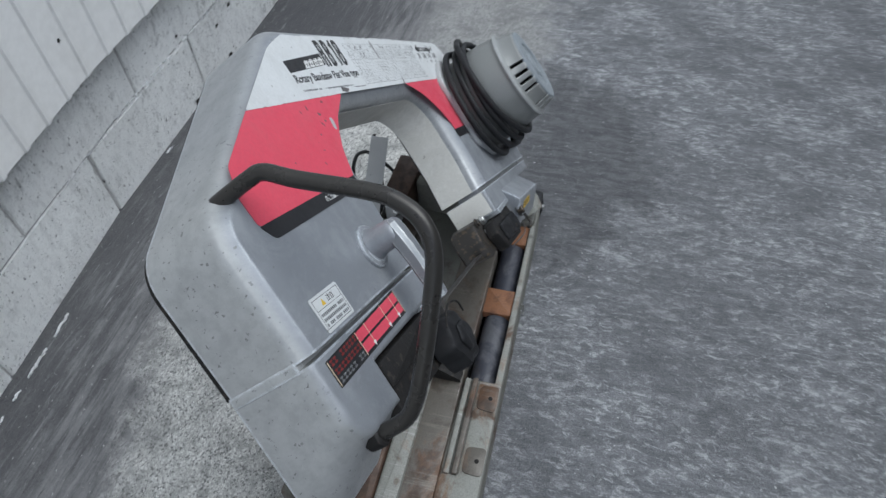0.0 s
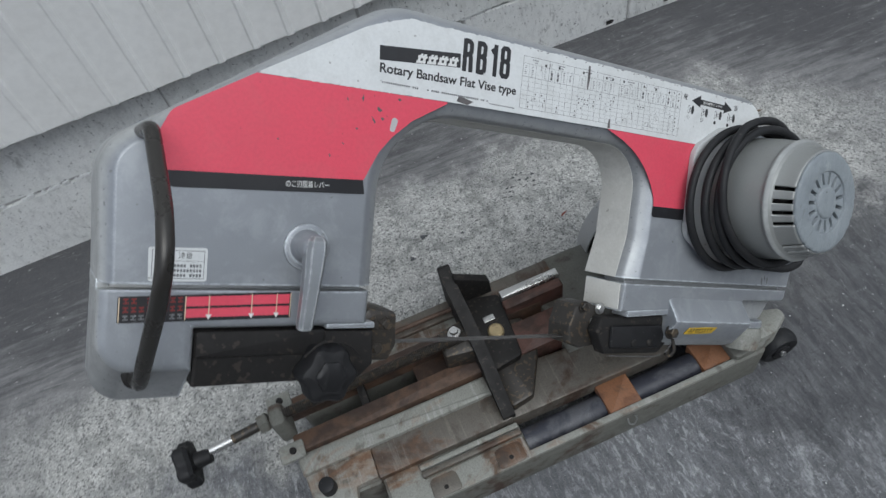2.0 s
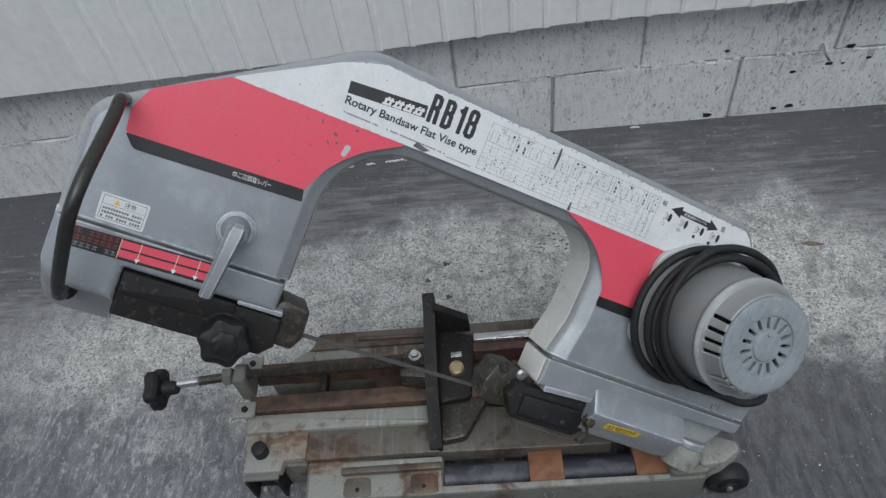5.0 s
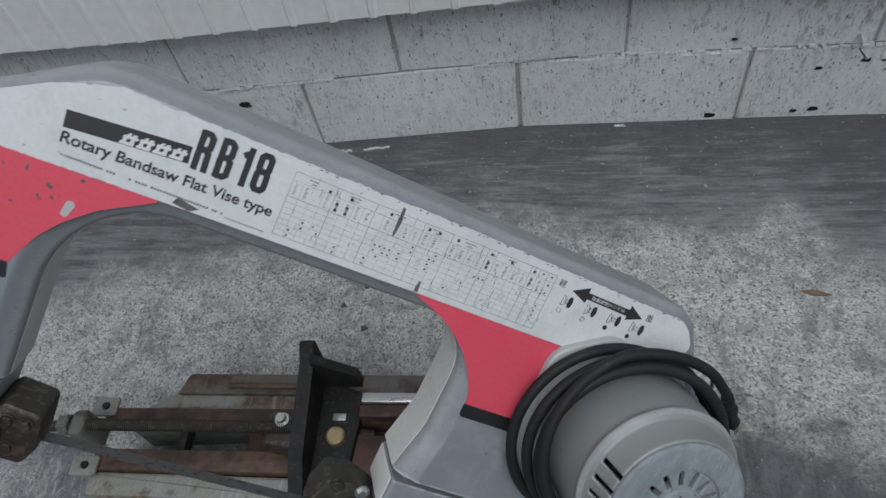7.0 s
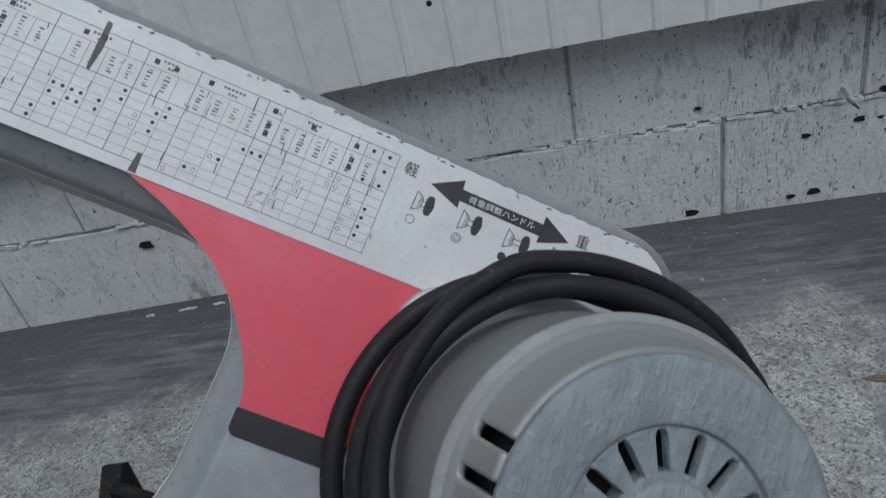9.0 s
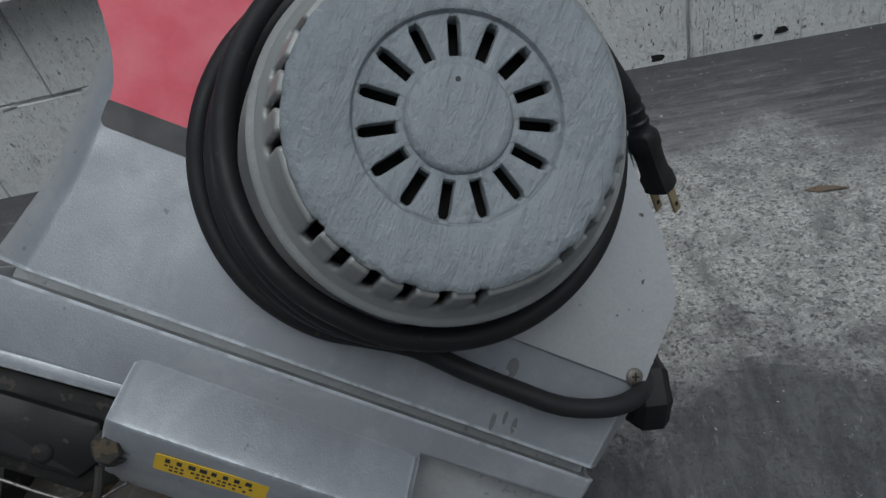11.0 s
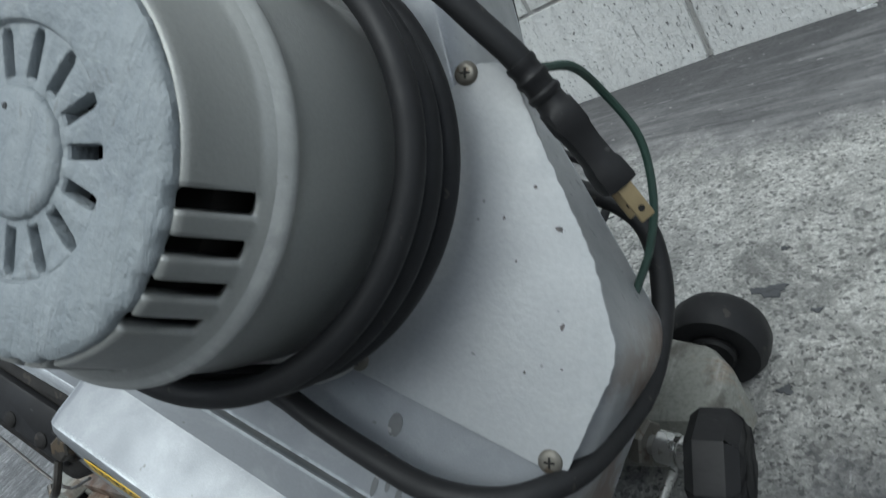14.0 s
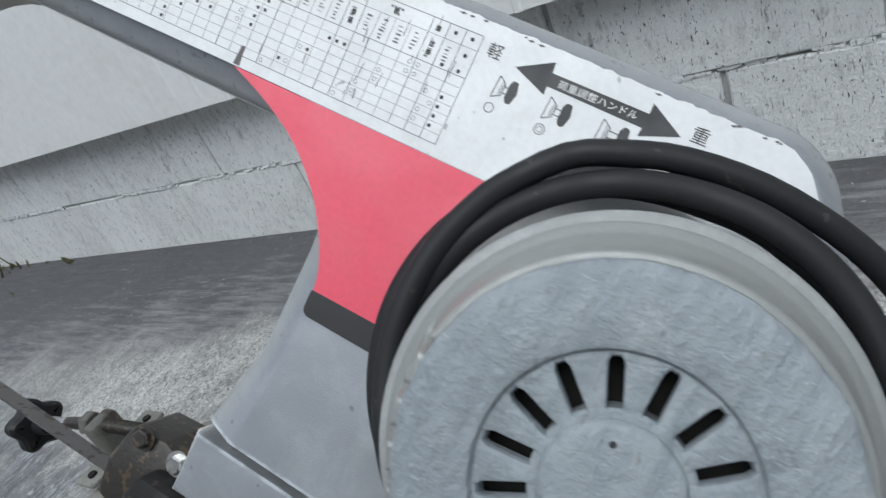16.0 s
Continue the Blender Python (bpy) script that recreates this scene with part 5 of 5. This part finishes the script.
    # mounting flange
    fl = rounded([(-94, -56, 22), (-40, -88, 45), (60, -84, 40), (74, 0, 40), (50, 74, 40), (-46, 87, 30), (-97, 54, 26)], 7)
    part("motor_flange", slab(fl, -1, 9, 2.5), SILVER_DULL, saw, "silver mounting flange under the motor", MOTOR)
    # mains cord wound round it
    n = 160
    line = [(100, 32, -90), (114, 32, -88), (128, 31, -86), (140, 27, -84), (150, 17, -84), (160, 0, -82), (167, -20, -76), (170.5, -40, -58), (168, -54, -34), (162, -66, -8), (151, -75, 10), (136, -84, 16), (112, -91, 17), (85, -91, 16), (58, -90, 14), (30, -87.5, 12.5)]
    for i in range(n + 1):
        t = i / n
        a = radians(271 - 1209 * t)
        r = 84.0 + 26 * (1 - t) ** 1.2 * max(0, math.cos(0.92 * ((a - radians(194) + math.pi) % (2 * math.pi) - math.pi))) + 4.0 * math.cos(a - radians(30)) + 0.9 * math.sin(11 * t + 0.4) + 15 * max(0, t - 0.90) / 0.10
        z = 14 + 43 * min(1, t / 0.92) - 9 * max(0, t - 0.92) / 0.08 + 0.8 * math.sin(a + 1) + 7 * min(1, t / 0.8) * max(0, math.cos(a - radians(285))) * min(1, (1 - t) / 0.08)
        line.append((r * math.cos(a), r * math.sin(a), z))
    line += [(-59, 80, 46), (-40, 89.5, 44), (-20, 95.5, 43), (8, 98, 39), (37, 95, 32), (59, 89, 25), (77, 80.5, 19), (89, 74.8, 14.5), (96, 70.4, 10.5), (99, 67.6, 8)]
    cord = part("mains_cord", tube(line, 5.2, 12, 3), RUBBER, saw, "black rubber mains cord wound round the motor", MOTOR, sharp=60)
    # plug
    d = Vector((48, -34.5, -27)).normalized()
    q = d.to_track_quat("Z", "Y").to_matrix().to_4x4()
    pm = MOTOR @ Matrix.Translation((0.0975, 0.069, 0.010)) @ q @ Matrix.Rotation(radians(70), 4, "Z")
    body = [(0.01, -6), (5.9, -6), (6.2, -4), (5.6, -2.5), (5.7, 0), (6.5, 1), (6.4, 3), (5.7, 4), (5.8, 7), (6.7, 8), (6.6, 10), (5.8, 11), (6.0, 14), (6.9, 15), (7.3, 17), (7.5, 20), (7.5, 25), (6.9, 26.5), (6.5, 33), (6.7, 41), (7.8, 44), (8.2, 51), (7.8, 53), (0.01, 53.5)]
    shape = turned(body, 24)
    for vert in shape.verts:
        if vert.co.z > 0.0155 and math.hypot(vert.co.x, vert.co.y) > 0.002:
            # flat-sided grip
            a = math.atan2(vert.co.y, vert.co.x)
            k = max(abs(math.cos(a)), abs(math.sin(a))) ** -0.55
            vert.co.y *= 0.88 * k
            vert.co.x *= 1.06 * k
    plug = part("plug", shape, BLACK_PLASTIC, saw, "black rubber mains plug with a ribbed neck", pm)
    for x in (-6, 6):
        part("plug_blade", block(x - 0.8, x + 0.8, -3.2, 3.2, 52, 69, 0.7), BRASS, plug, "brass blade", pm)
        part("blade_hole", rod((x - 0.95, 0, 64), (x + 0.95, 0, 64), 1.4, 10), CAVITY_SHADE, plug, "", pm)
    part("earth_wire", tube([(99, 73, 4), (104, 79, -18), (113, 75, -42), (131, 62, -56), (144, 40, -62), (150, 18, -64), (151, -3, -63)], 1.9, 8, 6), GREEN_WIRE, saw, "thin green earth wire", MOTOR)


def build_base():
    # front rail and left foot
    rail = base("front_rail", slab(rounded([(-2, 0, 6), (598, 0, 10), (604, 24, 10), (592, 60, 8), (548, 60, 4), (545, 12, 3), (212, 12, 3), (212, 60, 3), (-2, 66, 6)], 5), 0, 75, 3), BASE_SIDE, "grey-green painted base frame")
    # lighter tone as a thin skin on the rail's top face
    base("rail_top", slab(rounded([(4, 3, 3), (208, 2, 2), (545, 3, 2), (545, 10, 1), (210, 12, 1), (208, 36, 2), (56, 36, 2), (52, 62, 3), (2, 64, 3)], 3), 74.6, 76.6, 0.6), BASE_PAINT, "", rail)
    for x in (80, 182):
        base("mount_pad", slab(rounded([(x - 22, 3, 6), (x + 22, 3, 6), (x + 20, 33, 8), (x - 20, 33, 8)], 4), 76.4, 78.4, 0.6), TABLE_STEEL, "rusty pad", rail)
        base("pad_hole", turned_at(x, 14, [(3.4, 78.7), (3.4, 78.3)]), CAVITY_SHADE, "", rail)
    for y in (42, 54):
        base("slide_strip", block(54, 210, y - 4, y + 4, 70, 84 - (y - 42) * 0.4, 1), TABLE_STEEL if y < 50 else BASE_PAINT, "worn steel slide strip")
    # trough between the rails, floor near-black for the shade in it
    base("trough", block(205, 548, 12, 62, 18, 26, 1), CAVITY_SHADE, "dark trough")
    base("pipe", rod((212, 34, 46), (545, 34, 46), 22, 28, 1), NAVY, "dark blue pipe lying in the trough")
    base("cross_strap", block(342, 394, 10, 60, 55, 72, 1.5), ORANGE_RUST, "rusty cross strap")
    base("cross_strap", block(500, 548, 11, 60, 50, 71, 1.5), ORANGE_RUST, "bright orange rusty strap")
    clip = base("wire_clip", tube([(362, -3, 66), (364, -6, 52), (372, -7, 46), (376, -5, 62), (372, -3, 70)], 1.3, 8, 4), STEEL, "bent wire clip")
    # table
    base("table_plate", slab(rounded([(-4, 62, 2), (208, 62, 3), (214, 110, 2), (-2, 118, 2)], 3), 60, 88, 2), TABLE_STEEL, "worn steel saw table")
    base("table_ear", slab(rounded([(-102, 48, 5), (-42, 48, 4), (-38, 66, 3), (-4, 66, 3), (-2, 132, 3), (-106, 136, 5)], 4), 68, 86, 2.5), BASE_PAINT, "painted ear of the saw table")
    base("table_edge", slab(rounded([(-106, 110, 3), (205, 108, 3), (206, 140, 3), (-108, 143, 3)], 3), 62, 95, 4), BASE_PAINT, "painted table edge")
    base("vice_rail", block(-104, 330, 143, 172, 60, 103, 2), RUST, "rusty vice rail")
    base("vice_rail", block(-108, 330, 213, 232, 60, 103, 2), RUST, "rusty vice rail")
    base("table_edge", slab(rounded([(-60, 232, 3), (380, 230, 3), (380, 256, 3), (-20, 258, 3)], 3), 60, 92, 3), BASE_PAINT, "painted table edge")
    base("back_bar", slab(rounded([(-12, 256, 3), (372, 254, 3), (374, 286, 5), (0, 288, 8)], 4), 62, 98, 3), TABLE_STEEL, "rusty flat back bar")
    base("slot_bridge", block(8, 20, 170, 215, 70, 92, 1.5), BLACK_IRON, "dark bridge across the slot")
    base("slot_bridge", block(100, 330, 170, 215, 20, 70, 1.5), RUST, "rusty web under the screw")
    base("adjusting_bolt", rod((74, 262, 112), (200, 262, 108), 4, 12, 1), RUST, "long rusty adjusting bolt")
    base("table_right", slab(rounded([(206, 62, 3), (470, 58, 4), (474, 120, 4), (206, 142, 3)], 4), 50, 84, 3), TABLE_STEEL, "stained, darkened table end")
    # Darker paint here also holds the shade under the guard box
    base("table_right", slab(rounded([(330, 120, 3), (560, 110, 10), (560, 290, 12), (372, 296, 6), (330, 250, 3)], 5), 40, 86, 4), BASE_SIDE, "stained, darkened table end")
    # curved sheet guard, its dark inside and the hose behind the bow
    arc = [(443, 66), (446, 100), (455, 128), (468, 153), (486, 176), (508, 199), (540, 231), (552, 242)]
    line = [Vector((p.x, p.z)) for p in spline([(x, 0, z) for x, z in arc], 3)]
    loops = []
    for k, p in enumerate(line):
        d = (line[min(k + 1, len(line) - 1)] - line[max(k - 1, 0)]).normalized()
        side = Vector((d.y, -d.x)) * 2.4
        loops.append([(q.x * MM, y * MM, q.y * MM) for q, y in ((p, 272), (p, 303), (p + side, 303), (p + side, 272))])
    rb = base("rear_guard", loft(loops), SILVER_DULL, "curved grey sheet guard behind the bow")
    # Black sheet stands in for the shaded hollow behind the guard
    inside = [(p.x + 2, p.y) for p in line] + [(562, 238), (562, 66)]
    base("guard_hollow", loft([[(x * MM, y * MM, z * MM) for x, z in inside] for y in (298, 302)]), BLACK_IRON, "black sheet for the guard's shaded hollow", rb)
    base("rust_box", slab(rounded([(500, 232, 4), (606, 226, 4), (608, 274, 4), (498, 278, 4)], 3), 84, 152, 3), RUST, "rusty brown housing", rb)
    base("web", slab(rounded([(446, 212, 4), (500, 204, 4), (504, 268, 6), (448, 272, 6)], 3), 80, 96, 3), TABLE_STEEL, "rusty web", rb)
    base("latch", loft([[(x * MM, y * MM, z * MM) for x, y in ((xc - w, 246), (xc + w, 243), (xc + w, 262), (xc - w, 264))] for xc, w, z in ((486, 13, 92), (484, 11, 118), (480, 8, 140), (478, 5, 150))]), SILVER_DULL, "worn cast latch", rb)
    base("bolt", rod((477, 240, 140), (477, 252, 141), 8, 6, 1), STEEL, "", rb)
    base("bolt", rod((466, 268, 118), (466, 280, 118), 6, 6, 1), STEEL, "", rb)
    for x, z in ((492, 168), (520, 198)):
        base("rust_strip", rod((x, 284, z - 26), (x + 14, 284, z), 5, 8, 1), RUST, "", rb)
    base("rubber_stop", block(428, 446, 270, 290, 62, 84, 3), BLACK_PLASTIC, "black rubber stop", rb)
    base("hose", tube([(572, 270, 128), (584, 292, 138), (592, 318, 148), (590, 333, 162), (570, 335, 180), (548, 335, 193), (528, 335, 191), (519, 335, 176), (518, 335, 150), (522, 332, 124), (530, 312, 106), (540, 274, 98)], 3.4, 10, 6), RUBBER, "thin black hose loop")
    # fixed jaw
    jaw = base("fixed_jaw", block(272, 372, 232, 246, 80, 128, 1.5), STEEL, "fixed vice jaw with a bright top edge")
    base("jaw_plate", block(270, 370, 214, 231, 70, 122, 2), RED_OXIDE, "red oxide plate", jaw)
    base("jaw_plate", block(262, 360, 142, 196, 60, 104, 2), RED_OXIDE, "red oxide plate", jaw)
    # vice screw
    nut = base("screw_block", slab(rounded([(-120, 170, 8), (-96, 170, 8), (-96, 208, 8), (-120, 208, 8)], 4), 90, 156, 7), BASE_SIDE, "vice screw block")
    for y in (146, 231):
        base("tab", slab(rounded([(-128, y - 14, 4), (-90, y - 14, 4), (-90, y + 14, 4), (-128, y + 14, 4)], 3), 103, 109, 1.5), BASE_PAINT, "", nut)
        base("tab_bolt", turned_at(-107, y, [(5, 112), (5.5, 108)]), BLACK_IRON, "", nut)
    prof = []
    x = 0.0
    while x < 300:
        prof += [(8.4, x), (7.0, x + 1.5)]
        x += 3.0
    scr = turned([(0.01, 0)] + prof + [(0.01, 300)], 18)
    scr.transform(Matrix.Translation((-0.100, 0.189, 0.146)) @ Matrix.Rotation(radians(90), 4, "Y"))
    screw = base("vice_screw", scr, GREASY, "threaded vice screw")
    base("shank", rod((-218, 181, 145), (-176, 184, 145), 7, 18, 1), STEEL, "bright round shank", screw)
    base("shank", rod((-178, 184, 145), (-96, 190, 146), 7.6, 18, 1), GREASY, "greasy brown shank", screw)
    base("shank_collar", rod((-136, 187, 146), (-121, 188.2, 146), 15, 6, 2), BASE_SIDE, "hexagonal collar", screw)
    kn = shell(lobed(35, 5, 8), [(4, -11), (0, -7), (0, 6), (4, 11), (14, 12)])
    join_into(kn, turned([(0.01, 34), (10, 34), (11, 30), (13, 10), (15, 8)], 24))
    kn.transform(Matrix.Translation((-0.246, 0.176, 0.144)) @ Matrix.Rotation(radians(90), 4, "Y") @ Matrix.Rotation(radians(20), 4, "Z"))
    base("vice_knob", kn, BLACK_PLASTIC, "black five-lobed vice knob")
    # stop bolt and bracket
    base("stop_bolt", turned_at(-76, 80, [(8, 107), (11.5, 105), (12, 100), (12, 86)]), RUBBER, "black rubber-capped stop bolt")
    br = base("bracket", block(-101, -96, 36, 62, 12, 74, 1), BLACK_IRON, "dark folded bracket")
    base("bracket_leg", block(-52, -47, 36, 62, 12, 74, 1), BLACK_IRON, "", br)
    base("bracket_back", block(-100, -48, 60, 66, 0, 72, 1), BLACK_IRON, "", br)
    base("bracket_top", block(-101, -47, 40, 62, 70, 76, 1), BASE_SIDE, "", br)
    base("bright_bolt", rod((-72, 33, 22), (-72, 33, 58), 4, 12, 1), STEEL, "bright bolt", br)
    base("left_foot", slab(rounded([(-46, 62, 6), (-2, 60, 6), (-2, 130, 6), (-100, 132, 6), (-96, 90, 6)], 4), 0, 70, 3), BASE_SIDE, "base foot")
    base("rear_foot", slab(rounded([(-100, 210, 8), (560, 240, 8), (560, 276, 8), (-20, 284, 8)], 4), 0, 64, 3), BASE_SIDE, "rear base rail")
    # moving jaw: upright plate with a flange
    jb = loft([[(x * MM, y * MM, z * MM) for y, z in ((64, 72), (64, 96), (150, 150), (268, 173), (288, 188), (295, 183), (290, 96), (200, 88))] for x in (194, 198, 209, 213)])
    mj = base("moving_jaw", jb, BLACK_IRON, "black iron moving vice jaw")
    base("jaw_flange", slab(rounded([(212, 132, 4), (262, 138, 10), (274, 252, 8), (240, 262, 6), (212, 282, 3)], 4), 98, 112, 3), BLACK_IRON, "", mj)
    base("gusset", loft([[(x * MM, y * MM, z * MM) for x, z in ((211, 110), (266, 110), (265, 142), (211, 184))] for y in (262, 265, 272, 275)]), BLACK_IRON, "", mj)
    base("jaw_block", slab(rounded([(212, 72, 6), (250, 78, 8), (288, 140, 10), (290, 206, 8), (212, 214, 4)], 4), 74, 100, 4), GREASY, "greasy brown block under the jaw", mj)
    base("jaw_bolt", turned_at(241, 189, [(10, 122), (12.5, 120), (13, 111)]), BRASS, "dull brass-coloured bolt head", mj)
    base("jaw_slot", block(232, 250, 212, 222, 111.5, 113, 0.5), STEEL, "", mj)
    sb = turned([(0.01, 168), (6, 168), (6.5, 166), (6.5, 160), (9.5, 159.5), (9.5, 156), (11, 155), (11, 146), (13, 140), (13, 120)], 24)
    sb.transform(Matrix.Translation((0.178, 0.196, -0.006)))
    base("hex_nut", sb, STEEL, "greasy nut on the screw carriage")
    base("carriage", slab(rounded([(150, 170, 6), (204, 160, 4), (204, 222, 4), (154, 214, 8)], 4), 96, 140, 5), GREASY, "greasy screw carriage")
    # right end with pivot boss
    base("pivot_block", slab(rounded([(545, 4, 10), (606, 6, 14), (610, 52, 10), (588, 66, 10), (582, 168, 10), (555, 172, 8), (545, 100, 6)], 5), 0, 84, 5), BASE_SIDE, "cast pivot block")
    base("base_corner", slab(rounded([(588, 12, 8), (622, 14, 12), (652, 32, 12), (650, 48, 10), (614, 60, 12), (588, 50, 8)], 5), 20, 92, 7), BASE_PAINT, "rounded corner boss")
    stand = ARM @ Matrix.Translation((0.017, 0.236, -0.034)) @ Matrix.Rotation(radians(-90), 4, "X")
    part("pivot_boss", turned([(26, -34), (29, -14), (28.4, -7), (25.5, -2.4), (20, -0.6), (0.01, 0)], 40), BASE_PAINT, saw, "round painted pivot boss", stand)
    part("pivot_collar", turned([(24, -3), (26.8, -0.5), (27.2, 2), (27.2, 6.5), (26.4, 8.2), (24, 9), (0.01, 9.4)], 40), SILVER, saw, "silver pivot collar", stand)
    # Black disc paints the shade of the oval recess
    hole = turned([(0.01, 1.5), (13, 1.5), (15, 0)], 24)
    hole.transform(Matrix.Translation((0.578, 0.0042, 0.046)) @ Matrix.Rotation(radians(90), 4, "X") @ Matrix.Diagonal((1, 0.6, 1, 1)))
    base("pivot_hole", hole, CAVITY_SHADE, "dark oval recess")
    # wheels
    for x, y, r, w in ((637, 15, 32, 27), (631, 293, 34.5, 32)):
        tyre = turned([(r * 0.45, -w / 2 + 3), (r * 0.62, -w / 2), (r * 0.88, -w / 2 + 1), (r * 0.98, -w / 4), (r, 0), (r * 0.98, w / 4), (r * 0.88, w / 2 - 1), (r * 0.62, w / 2), (r * 0.45, w / 2 - 3)], 36)
        tyre.transform(Matrix.Translation((x * MM, y * MM, r * MM)) @ Matrix.Rotation(radians(90), 4, "X"))
        wh = base("wheel", tyre, RUBBER, "black rubber transport wheel")
        hub = rod((x, y - w / 2 - 2, r), (x, y + w / 2 + 2, r), r * 0.46, 20, 2)
        base("hub", hub, BLACK_PLASTIC, "", wh)
        base("axle", rod((x, y - w / 2 - 6, r), (x, y + w / 2 + 4, r), 5, 12, 1), STEEL, "", wh)
    base("wheel_block", slab(rounded([(560, 196, 8), (656, 200, 8), (662, 242, 14), (643, 263, 14), (600, 276, 10), (560, 276, 8)], 5), 10, 61, 6), BASE_PAINT, "light grey painted wheel bracket")
    # rear locking knob with stud, spring and rod
    kn = shell(rounded([(28.5 * math.cos(math.pi / 3.5 * i), 28.5 * math.sin(math.pi / 3.5 * i), 1.6) for i in range(7)], 2), [(11, -14), (4, -13), (0, -8), (0, 6), (5, 11.5), (12, 13)])
    kn.transform(Matrix.Translation((0.686, 0.151, 0.090)) @ Vector((0.97, 0.12, -0.16)).to_track_quat("Z", "Y").to_matrix().to_4x4())
    base("lock_knob", kn, BLACK_PLASTIC, "black faceted locking knob", sharp=18)
    stud = base("stud", rod((626, 160, 99), (682, 153, 91), 5.0, 16, 1), STEEL, "bright stud")
    base("collar", rod((653, 157, 95.2), (664, 155.6, 93.6), 8.6, 20, 1), STEEL, "turned steel collar", stud)
    base("collar", rod((665, 155.4, 93.4), (676, 154, 92), 8.6, 20, 1), STEEL, "turned steel collar", stud)
    base("lock_nut", rod((642, 158.4, 96.8), (649, 157.5, 95.8), 13, 6, 1.2), SCREW, "dirty hexagonal lock nut", stud)
    for n in range(5):
        x = 627 + n * 3
        base("thread", rod((x, 160 - n * 0.4, 99 - n * 0.4), (x + 1.6, 159.8 - n * 0.4, 98.8 - n * 0.4), 10.5, 20, 0.7), SCREW, "", stud)
    base("stop_rod", rod((624, 240, 24), (629, 56, 46), 3.4, 12, 1), STEEL, "slim bright steel rod")
    base("arm_post", slab(rounded([(530, 130, 10), (578, 134, 10), (584, 222, 10), (540, 228, 10)], 4), 40, 150, 4), BASE_SIDE, "post that carries the bow")


build_bow()
build_stickers()
build_handles()
build_blade_gear()
build_motor()
build_base()
